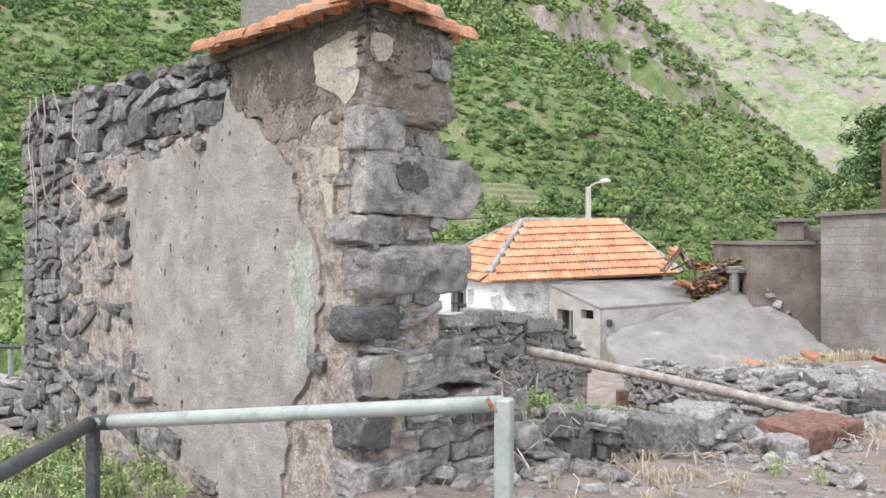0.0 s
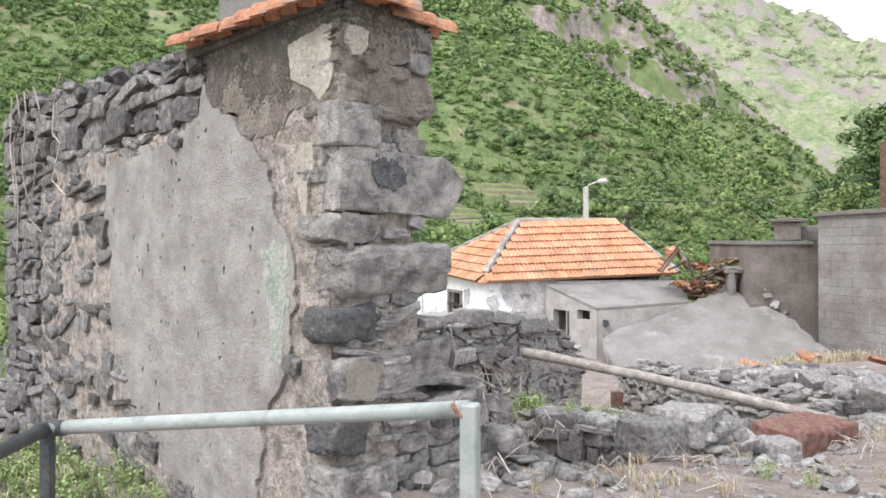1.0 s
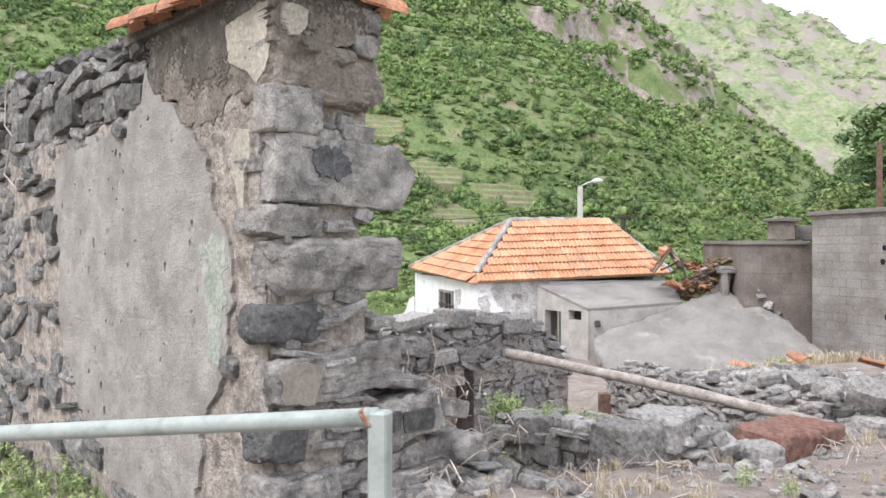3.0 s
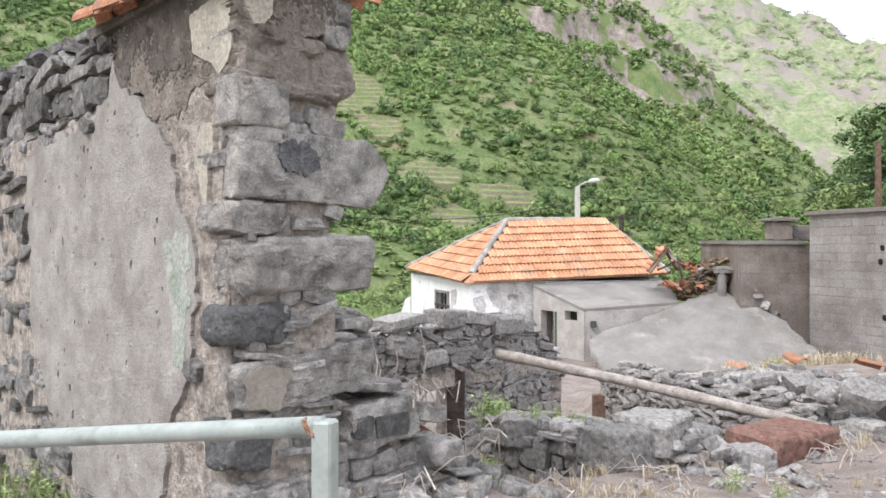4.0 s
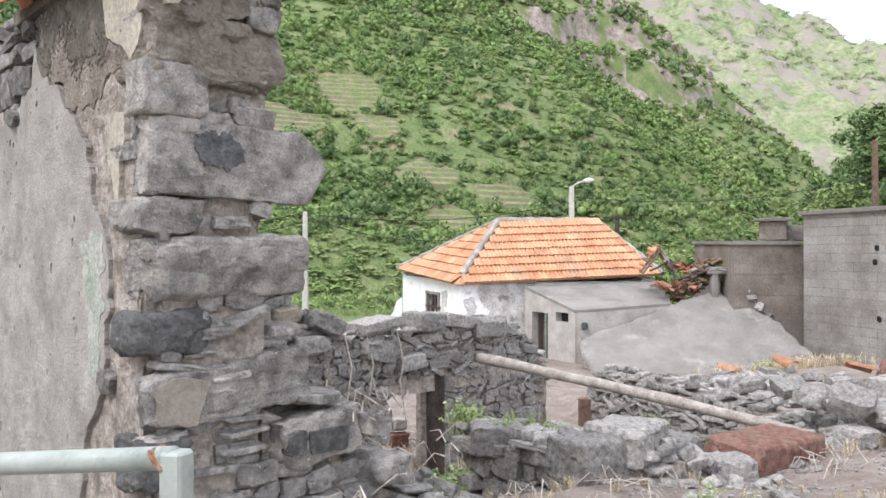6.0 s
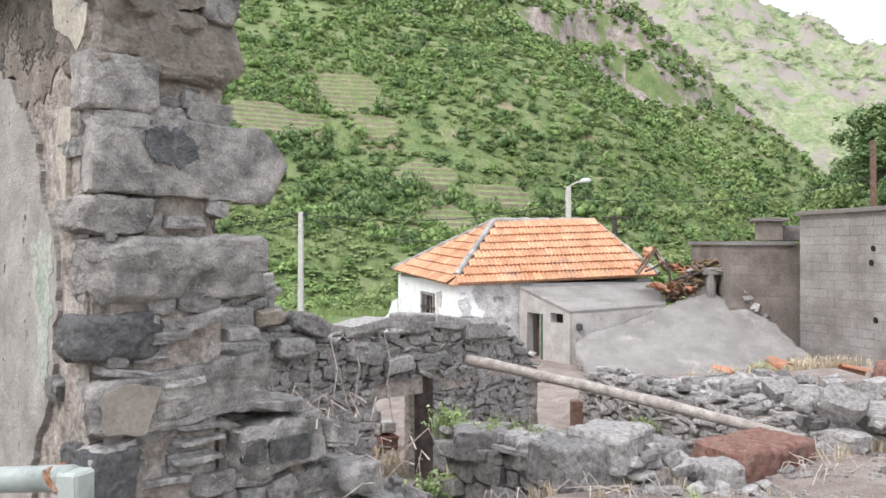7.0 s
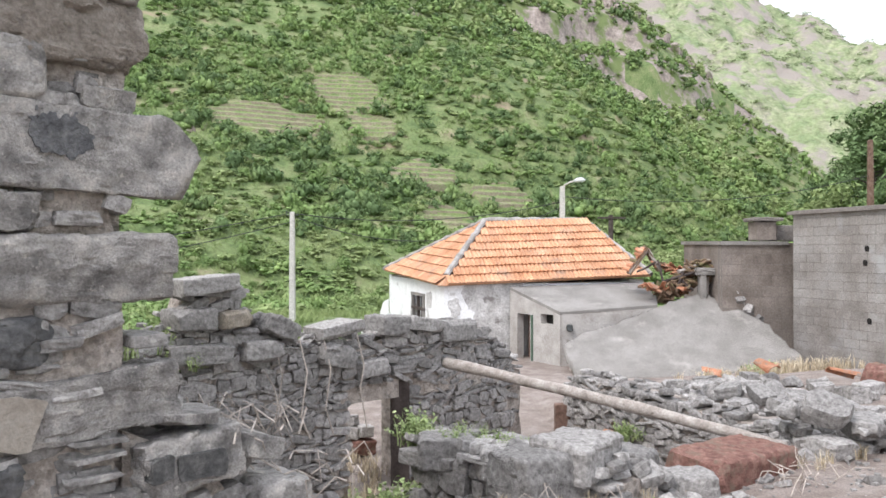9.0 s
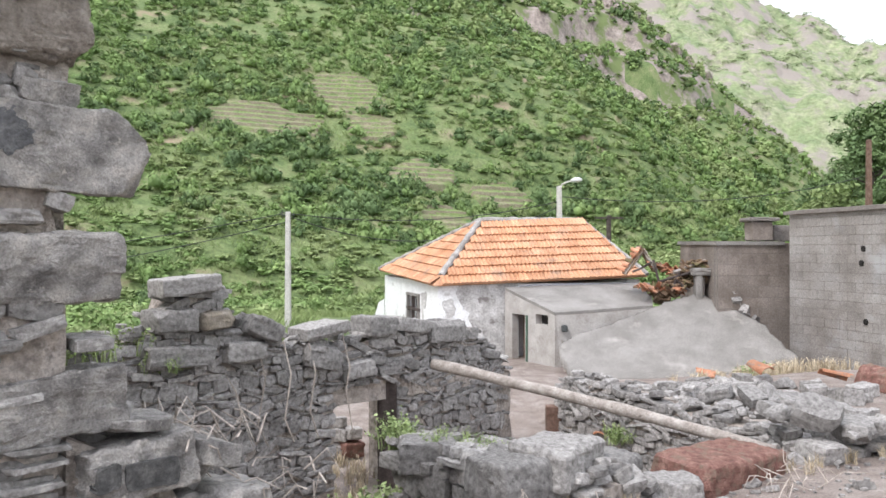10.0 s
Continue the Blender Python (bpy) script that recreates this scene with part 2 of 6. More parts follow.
def boulder(seed, size, cuts=14, soft=0.28, chips=9, rough=1.0):
    """Vertices and faces of a quarried stone at true size: rounded arrises, broken planes, a pitted skin."""
    rnd = random.Random(seed)
    half = Vector(size) / 2
    small = min(half)
    r = soft * small
    planes = []
    for k in range(6 + chips):
        if k < 6:
            axis = k // 2
            nrm = Vector([rnd.gauss(0, 0.13) for _ in range(3)])
            nrm[axis] = 1 if k % 2 else -1
            keep = rnd.uniform(0.92, 1.0)
        else:
            nrm = Vector([rnd.gauss(0, 1) / math.sqrt(h / small) for h in half])
            keep = rnd.uniform(0.74, 0.93)
        nrm.normalize()
        planes.append((nrm, keep * sum(abs(a) * h for a, h in zip(nrm, half))))
    off = Vector((rnd.uniform(0, 60), rnd.uniform(0, 60), rnd.uniform(0, 60)))
    bm = bmesh.new()
    bmesh.ops.create_cube(bm, size=1.0)
    bmesh.ops.subdivide_edges(bm, edges=bm.edges[:], cuts=cuts, use_grid_fill=True)
    for v in bm.verts:
        p = Vector([c * s for c, s in zip(v.co, size)])
        q = Vector([max(r - h, min(h - r, c)) for c, h in zip(p, half)])
        p = q + (p - q).normalized() * r
        for nrm, dist in planes:
            over = p.dot(nrm) - dist
            if over > 0:
                p -= nrm * over * 0.94
        v.co = p
    bm.normal_update()
    amp = rough * min(0.017, 0.12 * small)
    moved = []
    for v in bm.verts:
        p = v.co + off
        ridge = 0.5 - abs(noise.noise(p * 9 + Vector((7, 0, 0))))
        facet = 0.0
        if cuts > 5:
            for cell, gain in ((0.13, 1.1), (0.05, 0.45)):
                q = (p + 0.3 * cell * noise.noise_vector(p * 1.2 / cell)) / cell
                mid = noise.voronoi(q)[1][0]
                facet += gain * ((q - mid).dot(noise.noise_vector(mid * 5.3)) * 1.8 + 0.5 * noise.noise(mid * 3.7))
        moved.append(v.co + v.normal * amp * (0.8 * noise.noise(p * 6) + 0.6 * ridge + facet + 0.45 * noise.noise(p * 24) + 0.35 * noise.noise(p * 55)))
    bm.verts.index_update()
    faces = [tuple(v.index for v in f.verts) for f in bm.faces]
    bm.free()
    return moved, faces


def chiselled(seed, size, soft=0.28, cuts=14, chips=9, rough=1.0):
    v, f = boulder(seed, size, cuts, soft, chips, rough)
    me = bpy.data.meshes.new("stone")
    me.from_pydata([tuple(p) for p in v], [], f)
    me.polygons.foreach_set("use_smooth", [True] * len(me.polygons))
    me.set_sharp_from_angle(angle=radians(26))
    return me


def unit(shape):
    lo = [min(p[i] for p in shape[0]) for i in range(3)]
    hi = [max(p[i] for p in shape[0]) for i in range(3)]
    return [Vector([(p[i] - lo[i]) / (hi[i] - lo[i]) - 0.5 for i in range(3)]) for p in shape[0]], shape[1]


SHAPES = [unit(boulder(i, (0.3, 0.2, 0.15), 3, 0.15, 12, 1.6)) for i in range(24)]
SMALL = [unit(boulder(i + 50, (0.3, 0.22, 0.15), 1, 0.1, 12, 0.8)) for i in range(14)]
STONE_MESH = [mesh_of("stone", v, f, BASALT) for v, f in SHAPES]
OLD_STONE_MESH = [mesh_of("stone", v, f, OLD_BASALT) for v, f in SHAPES]


class Heap:
    """Many shapes joined into one mesh."""

    def __init__(self):
        self.v, self.f = [], []

    def add(self, shape, m):
        o = len(self.v)
        self.v += [m @ p for p in shape[0]]
        self.f += [tuple(i + o for i in q) for q in shape[1]]

    def done(self, name, material, parent=None, label="", category="", smooth=False, m=None):
        ob = hang(name, mesh_of(name, self.v, self.f, material, smooth), parent)
        return tagged(ob, label, category, kind="stuff")


def turn_to(x_axis, z_rot=0.0):
    """Rotation whose x runs along x_axis in the plan."""
    return Matrix.Rotation(math.atan2(x_axis[1], x_axis[0]), 4, "Z")


def scaled(p, rot, size):
    return Matrix.Translation(p) @ rot @ Matrix.Diagonal((*size, 1))


# ---- ground and hills ----
def ground_z(x, y):
    """Height of the ground near the ruin, its yard and the house."""
    u, v = uv(x, y)
    front = lerp(0.0, max(-0.28, 0.40 - 0.145 * u) if u > 0 else lerp(0.40, 0.04, step(0, -0.55, u) if u > -0.55 else 1.0), step(-2.3, -0.35, v))
    left = lerp(0.10, -0.2, step(0, 5.5, v)) if v > 0 else front
    inside = -1.3
    yard = lerp(-1.28, -1.15, step(4.4, 8, v))
    right = lerp(-0.28, -0.95, step(1.0, 5.0, v)) if v > 0 else front
    z = front
    if v > 0:
        w_in = step(-0.05, 0.35, u) * (1 - step(6.85 + 0.2 * v + 0.06 * v * v, 7.3 + 0.2 * v + 0.06 * v * v, u)) * step(0.05, 0.6, v)
        rim = left if u < 0.2 else front if u < 7.0 else right
        z = lerp(rim, inside, w_in)
        z = lerp(z, yard, step(4.3, 5.2, v) * step(0, 1.5, u) if u < 7.5 else step(4.3, 6.5, v))
        if u < 0:
            z = lerp(left, -1.3, step(5, 12, v))
    return z


def soft_min(a, b, k=7.0):
    h = max(0.0, k - abs(a - b)) / k
    return min(a, b) - h * h * k / 4


def near_spur(x, y):
    """The terraced spur across the valley; its crest falls away to the right."""
    bend = 7 * noise.noise(Vector((x * 0.017, y * 0.017, 7))) + 2.5 * noise.noise(Vector((x * 0.06, y * 0.06, 3)))
    q = -0.42 * x + 0.907 * y - 60 + bend
    face = -2.5 + 0.62 * q
    crest = 8.0 + 0.68 * ((29 - x) * 0.406 + (y - 98) * 0.914) - 0.45 * ((x - 29) * 0.914 + (y - 98) * 0.406) + 2.5 * noise.noise(Vector((x * 0.07, y * 0.07, 9)))
    return soft_min(face, crest)


def far_spur(x, y):
    """The higher spur behind, with a scarp of bare rock near its top."""
    bend = 12 * noise.noise(Vector((x * 0.011, y * 0.011, 17))) + 4 * noise.noise(Vector((x * 0.04, y * 0.04, 13)))
    face = -1.3 + 0.9 * (-0.5 * x + 0.866 * y - 130 + bend)
    foot = 52 + 9 * noise.noise(Vector((x * 0.03, y * 0.01, 40)))
    face += 13 * step(foot, foot + 3.5, face) + 9 * step(foot + 11, foot + 13, face)
    crest = 22 + 0.88 * ((123 - x) * 0.303 + (y - 251) * 0.954) - 0.62 * ((x - 123) * 0.954 + (y - 251) * 0.303) + 5 * noise.noise(Vector((x * 0.05, y * 0.05, 19))) - 0.9 * max(0.0, y - 318)
    return soft_min(face, crest)


def hill_z(x, y):
    """Valley floor, the two green spurs beyond it, the right-hand slope."""
    n1 = noise.fractal(Vector((x * 0.012, y * 0.012, 3.0)), 0.9, 2.1, 5)
    floor = lerp(-1.3, -2.6, step(26, 60, y))
    a, b = near_spur(x, y), far_spur(x, y)
    z = max(floor, min(a, 130.0), min(b, 125.0))
    if z > floor:
        z += n1 * min(3.0, 0.10 * (z - floor))
        t = noise.noise(Vector((x * 0.03, y * 0.03, 12.0)))
        if a > b and t > -0.1:
            k = z / 1.9
            z = lerp(z, 1.9 * (math.floor(k) + step(0.66, 1.0, k - math.floor(k))), 0.7 * step(-0.1, 0.1, t))
    r = 0.908 * x - 0.418 * y + 1.2 * noise.noise(Vector((x * 0.05, y * 0.05, 5)))
    if r > 0 and y > 20:
        z = max(z, -1.0 + min(1.05 * r, 60) * step(22, 36, y) + n1 * min(3, 0.1 * r))
    return z


def land(x, y):
    near = ground_z(x, y)
    w = step(13, 24, math.hypot(x, y))
    if w <= 0:
        return near + 0.018 * noise.fractal(Vector((x * 2.3, y * 2.3, 0)), 0.9, 2.0, 4)
    return lerp(near, hill_z(x, y), w)


def build_ground():
    r, radii = 0.3, [0.0]
    while r < 1500:
        radii.append(r)
        r *= 1.05 if r < 2 else 1.0165 if r < 30 or r > 420 else 1.0095
    angles = [radians(-38 + 76 * i / 400) for i in range(401)]
    back = [radians(38 + 284 * i / 40) for i in range(1, 40)]
    angs = angles + back
    verts, faces = [], []
    n = len(angs)
    for rr in radii[1:]:
        for a in angs:
            x, y = 0.3 + rr * math.sin(a), 0.3 + rr * math.cos(a)
            inside = abs((a + math.pi) % (2 * math.pi) - math.pi) < radians(40)
            verts.append((x, y, land(x, y) if inside else (0.0 if rr < 12 else land(x, y))))
    for i in range(len(radii) - 2):
        for k in range(n):
            a, b = i * n + k, i * n + (k + 1) % n
            faces.append((a, a + n, b + n, b))
    verts.append((0.3, 0.3, 0.0))
    for k in range(n):
        faces.append((k, (k + 1) % n, len(verts) - 1))
    me = mesh_of("ground", verts, faces, SOIL, smooth=True)
    me.materials.append(HILL)
    me.materials.append(CLIFF)
    for f in me.polygons:
        c, nz = f.center, f.normal.z
        if math.hypot(c.x, c.y) > 24:
            rocky = c.z > 45 and 180 < c.y < 330 and nz < 0.60 and noise.noise(c * 0.05) > -0.25
            f.material_index = 2 if rocky and nz < 0.5 else 1
    ob = new("ground", me)
    tagged(ob, "grey-brown gravelly soil running out into a steep green terraced hillside", "ground", kind="structure")
    return ob


ground = build_ground()


def build_far_hill():
    """The distant valley side, 1.4 km off and further, paled for sun and haze."""
    verts, faces, nx, ny = [], [], 260, 110
    for j in range(ny + 1):
        for i in range(nx + 1):
            x = -300 + 2300 * i / nx
            y = 1250 + 900 * j / ny
            s = j / ny
            top = 800 - 0.34 * max(0, x - 620) - 0.15 * max(0, x - 900)
            z = -10 + top * (s ** 0.8)
            z += 60 * noise.fractal(Vector((x * 0.004, y * 0.0025, 2)), 0.75, 2.1, 7) * min(1, s * 4)
            z += 38 * abs(noise.noise(Vector((x * 0.008, y * 0.006, z * 0.006)))) * min(1, s * 4)
            verts.append((x, y, z))
    for j in range(ny):
        for i in range(nx):
            a = j * (nx + 1) + i
            faces.append((a, a + 1, a + nx + 2, a + nx + 1))
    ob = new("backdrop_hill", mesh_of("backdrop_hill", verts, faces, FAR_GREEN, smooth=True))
    tagged(ob, "far mountainside with cliffs and dry grass, its colours paled for sun and haze", "mountain", kind="structure")


build_far_hill()


def leaf_clump(seed, leaves, size=0.13, squash=0.8):
    """A bush about 1 across: bent leaf blades set on a lumpy crown with gaps."""
    rnd = random.Random(seed)
    v, f = [], []
    lobes = [(Vector((rnd.uniform(-0.28, 0.28), rnd.uniform(-0.28, 0.28), rnd.uniform(0.12, 0.5) * squash)), rnd.uniform(0.16, 0.3)) for _ in range(6)]
    for _ in range(leaves):
        c, r = rnd.choice(lobes)
        d = Vector((rnd.gauss(0, 1), rnd.gauss(0, 1), rnd.gauss(0.25, 0.9))).normalized()
        p = c + d * r * rnd.uniform(0.75, 1.1)
        s = size * rnd.uniform(0.6, 1.4)
        a = Vector((rnd.gauss(0, 1), rnd.gauss(0, 1), rnd.gauss(0, 1)))
        a = (a - d * a.dot(d) * 0.9).normalized() * s
        b = d.cross(a).normalized() * s * 0.55
        o = len(v)
        v += [p - a + b * 0.5, p + a * 0.9 + b * 0.4 - d * s * 0.2, p - b + d * s * 0.15]
        f.append((o, o + 1, o + 2))
    return v, f


FINE = [leaf_clump(i + 20, 100, 0.09) for i in range(6)]


def bush_shape(seed, leaves, size):
    """A shrub about 1 across: lumpy foliage lobes, each a broken core under small outward leaves."""
    rnd = random.Random(seed)
    v, f = [], []
    lobes = []
    for _ in range(rnd.randint(5, 8)):
        a, d = rnd.uniform(0, 6.28), rnd.uniform(0.05, 0.36)
        lobes.append((Vector((d * math.cos(a), d * math.sin(a), rnd.uniform(0.16, 0.62 - 0.7 * d))), rnd.uniform(0.15, 0.27)))
    for c, r in lobes[:3]:
        bm = bmesh.new()
        bmesh.ops.create_icosphere(bm, subdivisions=1, radius=r * 0.8)
        o = len(v)
        v += [c + p.co * rnd.uniform(0.6, 1.2) for p in bm.verts]
        f += [tuple(o + p.index for p in q.verts) for q in bm.faces]
        bm.free()
    for _ in range(leaves):
        c, r = rnd.choice(lobes)
        d = Vector((rnd.gauss(0, 1), rnd.gauss(0, 1), rnd.gauss(0.35, 0.9))).normalized()
        p = c + d * r * rnd.uniform(0.78, 1.18)
        k = size * rnd.uniform(0.6, 1.4)
        a = Vector((rnd.gauss(0, 1), rnd.gauss(0, 1), rnd.gauss(0, 1)))
        a = (a - d * a.dot(d) * 0.5).normalized() * k
        b = d.cross(a).normalized() * k * 0.6
        o = len(v)
        v += [p - a + b * 0.5, p + a * 0.9 + b * 0.4 - d * k * 0.2, p - b + d * k * 0.15]
        f.append((o, o + 1, o + 2))
    return np.array([tuple(p) for p in v], dtype=np.float32), np.array(f, dtype=np.int32)


NEAR_BUSH = [bush_shape(i, 300, 0.060) for i in range(10)]
MID_BUSH = [bush_shape(i + 10, 150, 0.085) for i in range(10)]
FAR_BUSH = [bush_shape(i + 20, 46, 0.14) for i in range(10)]


class LeafHeap:
    """Many triangle shapes joined into one mesh, kept as arrays."""

    def __init__(self):
        self.v, self.f, self.n = [], [], 0

    def add(self, shape, place, angle, size):
        c, s = math.cos(angle), math.sin(angle)
        p = shape[0] * np.array(size, dtype=np.float32)
        q = np.empty_like(p)
        q[:, 0], q[:, 1], q[:, 2] = p[:, 0] * c - p[:, 1] * s + place[0], p[:, 0] * s + p[:, 1] * c + place[1], p[:, 2] + place[2]
        self.v.append(q)
        self.f.append(shape[1] + self.n)
        self.n += len(q)

    def done(self, name, material, label, category):
        v, f = np.concatenate(self.v), np.concatenate(self.f)
        me = bpy.data.meshes.new(name)
        me.vertices.add(len(v))
        me.vertices.foreach_set("co", v.ravel())
        me.loops.add(f.size)
        me.loops.foreach_set("vertex_index", f.ravel())
        me.polygons.add(len(f))
        me.polygons.foreach_set("loop_start", np.arange(0, f.size, 3, dtype=np.int32))
        me.update(calc_edges=True)
        me.materials.append(material)
        return tagged(new(name, me), label, category, kind="stuff")


# centre, half width along the contour, half width up the slope, step height
TERRACES = ((-12.5, 111, 6.2, 6.5, 0.85), (-21.0, 98, 9.0, 5.0, 0.8), (-1.0, 93, 4.5, 3.6, 0.75), (8.3, 93, 4.5, 3.0, 0.75), (-8.0, 103, 3.5, 3.0, 0.8), (2.0, 84, 4.0, 2.6, 0.7))
UP, ALONG = Vector((-0.42, 0.907)), Vector((0.907, 0.42))


def in_terrace(x, y, grow=0.8):
    for cx, cy, hw, hl, h in TERRACES:
        r = Vector((x - cx, y - cy))
        if math.hypot(r.dot(ALONG) / hw, r.dot(UP) / hl) < grow:
            return True
    return False


def build_bushes():
    rnd = random.Random(5)
    heaps = {"BUSH": LeafHeap(), "DARK": LeafHeap(), "PALE": LeafHeap()}
    count = {"near": 0, "mid": 0, "far": 0}
    for _ in range(150000):
        a = radians(rnd.uniform(-36, 33))
        r = 24 * (400 / 24) ** rnd.random()
        x, y = r * math.sin(a), r * math.cos(a)
        if -5.5 < x < 14 and y < 36 or r < 42 and x > -9 or in_terrace(x, y):
            continue
        z = land(x, y)
        rise = (land(x * 1.01, y * 1.01) - z) / (0.01 * r)
        if z > 1 and rise < (z - 1.5) / r - 0.04:
            continue
        right_hill = 0.908 * x - 0.418 * y > 0 and y < 150
        patch = noise.fractal(Vector((x * 0.045, y * 0.045, 21.0)), 0.8, 2.0, 4)
        cover = 0.74 + 0.8 * patch + 0.25 * step(10, 40, z) - 0.2 * step(4, -2, z)
        if rise > 1.6 or rnd.random() > (1.0 if right_hill else cover):
            continue
        band = "near" if r < 75 else "mid" if r < 150 else "far"
        if count[band] > {"near": 1300, "mid": 4600, "far": 6500}[band]:
            continue
        count[band] += 1
        s = rnd.choice((0.6, 0.7, 0.9, 1.1, 1.3, 1.6, 2.2)) * rnd.uniform(0.85, 1.2) * lerp(1.0, 2.0, step(90, 260, r)) * (0.6 if z < -0.8 else 1.0)
        tone = 0.8 * noise.noise(Vector((x * 0.035, y * 0.035, 33.0))) + 0.5 * noise.noise(Vector((x * 0.13, y * 0.13, 7.0))) + rnd.uniform(-0.4, 0.4) + (0.2 if s > 1.8 else 0.0)
        # Beyond 170 m bushes take paler materials, so haze is painted by colour.
        far_side = r > 170 or x > 8 and z < 8
        key = "DARK" if tone > (0.5 if far_side else 0.2) or right_hill else "PALE" if tone < (0.1 if far_side else -0.36) else "BUSH"
        shape = rnd.choice({"near": NEAR_BUSH, "mid": MID_BUSH, "far": FAR_BUSH}[band])
        heaps[key].add(shape, (x, y, z - 0.16 * s), rnd.uniform(0, 6.28), (s * rnd.uniform(0.9, 1.5), s * rnd.uniform(0.9, 1.5), s * rnd.uniform(0.9, 1.55)))
    # low scrub between the bushes
    for _ in range(9000):
        a = radians(rnd.uniform(-36, 30))
        r = 42 * (330 / 42) ** rnd.random()
        x, y = r * math.sin(a), r * math.cos(a)
        if in_terrace(x, y, 1.0) or 0.908 * x - 0.418 * y > 0:
            continue
        z = land(x, y)
        s = rnd.uniform(0.7, 1.7) * lerp(1.0, 2.0, step(90, 260, r))
        heaps["PALE" if noise.noise(Vector((x * 0.06, y * 0.06, 50.0))) < 0.05 else "BUSH"].add(rnd.choice(FAR_BUSH), (x, y, z - 0.08 * s), rnd.uniform(0, 6.28), (s * 1.4, s * 1.4, s * 0.6))
    for key, material, label in (("BUSH", BUSH, "dense mid-green shrubs covering the hillside"), ("DARK", DARK_BUSH, "dark green bushes and small trees on the hillside"), ("PALE", PALE_BUSH, "pale yellow-green scrub on the hillside")):
        heaps[key].done("hillside_bushes", material, label, "bushes")


build_bushes()


def build_far_trees():
    """Clumps of trees on the far mountainside."""
    rnd = random.Random(61)
    far = bpy.data.objects["backdrop_hill"].data.vertices
    heap = Heap()
    for _ in range(1700):
        c = far[rnd.randrange(len(far))].co
        if c.x < 380 or c.x > 1250 or c.z < 20 or noise.noise(c * 0.006) < -0.12:
            continue
        s = rnd.uniform(12, 30)
        heap.add(rnd.choice(FINE), Matrix.Translation(c + Vector((rnd.uniform(-5, 5), -3, -s * 0.15))) @ Matrix.Diagonal((s * 1.3, s, s * 0.7, 1)))
    heap.done("far_trees", FAR_TREES, None, "tree clumps on the far mountainside, their green paled for haze", "trees")


# Haze put into the leaf colour, to match the paled hillside.
FAR_TREES = mat("hazed_far_tree", [(0.225, 0.29, 0.15), (0.285, 0.345, 0.185), (0.34, 0.385, 0.22)], 0.01, 0.95, 0, 0.1, spread=0.15, island=1, grit=0.3)
build_far_trees()


def build_grass():
    """Tall pale grass over the foot of the hillside."""
    rnd = random.Random(9)
    v, f = [], []
    for _ in range(20000):
        a = radians(rnd.uniform(-34, 24))
        r = 16 * (120 / 16) ** rnd.random()
        x, y = r * math.sin(a), r * math.cos(a)
        if -2.2 < x < 13 and y < 31 or r < 22 and x > -6 or in_terrace(x, y):
            continue
        if noise.noise(Vector((x * 0.15, y * 0.15, 4))) < -0.25:
            continue
        z = land(x, y)
        h = rnd.uniform(0.12, 0.36) * (0.6 + 0.016 * r)
        for _ in range(7):
            b = rnd.uniform(0, 6.28)
            c = Vector((x + rnd.gauss(0, 0.25), y + rnd.gauss(0, 0.25), z - 0.05))
            d = Vector((math.cos(b), math.sin(b), 0))
            w = Vector((-d.y, d.x, 0)) * h * 0.045
            o = len(v)
            v += [c - w, c + w, c + d * h * 0.25 + Vector((0, 0, h * 0.7)) + w * 0.6, c + d * h * 0.6 + Vector((0, 0, h))]
            f += [(o, o + 1, o + 2), (o, o + 2, o + 3)]
    ob = new("hillside_grass", mesh_of("hillside_grass", v, f, PALE_BUSH))
    tagged(ob, "long pale green grass on the lower slope", "grass", kind="stuff")


build_grass()


CRAGS = [mesh_of("rock", *SHAPES[i], CLIFF) for i in range(12)]


def outcrop(x, y, size, n, seed):
    """A crag of upright broken rocks on the hillside."""
    rnd = random.Random(seed)
    owner = thing("rock_outcrop", "craggy pinkish-grey rock outcrop on the green hillside", "rock", "rock outcrops", place=(x, y, land(x, y)))
    for _ in range(n):
        a, b = x + rnd.gauss(0, size * 0.8), y + rnd.gauss(0, size * 0.5)
        s = size * rnd.uniform(0.2, 0.55)
        m = Matrix.Translation((a, b, land(a, b) + s * 0.15)) @ Euler((rnd.gauss(0, 0.25), rnd.gauss(0, 0.25), rnd.uniform(0, 6))).to_matrix().to_4x4() @ Matrix.Diagonal((s * 0.8, s * 0.8, s * rnd.uniform(0.8, 1.9), 1))
        hang("rock", CRAGS[rnd.randrange(12)], owner, "", m)


for i, (x, y, s, n) in enumerate(((97, 300, 7, 18), (99, 296, 4, 10), (112, 271, 5, 16), (119, 265, 4, 12), (-4, 158, 2.0, 8), (14, 262, 6, 18), (28, 268, 7, 20), (62, 292, 8, 22), (75, 298, 7, 18), (23, 97, 1.4, 8), (-27, 91, 1.6, 7), (47, 280, 7, 18))):
    outcrop(x, y, s, n, 700 + i)


TREAD = mat("terrace_grass", [(0.115, 0.165, 0.056), (0.165, 0.215, 0.078), (0.225, 0.24, 0.11)], 0.6, 0.95, 0.6, 4.0, (0.27, 0.235, 0.16), stain_scale=0.5, dist=0.2)
RISER = mat("terrace_riser", [(0.15, 0.13, 0.085), (0.20, 0.175, 0.12), (0.25, 0.23, 0.15)], 1.2, 0.95, 0.6, 5.0, (0.15, 0.18, 0.08), stain_scale=0.8, dist=0.2)


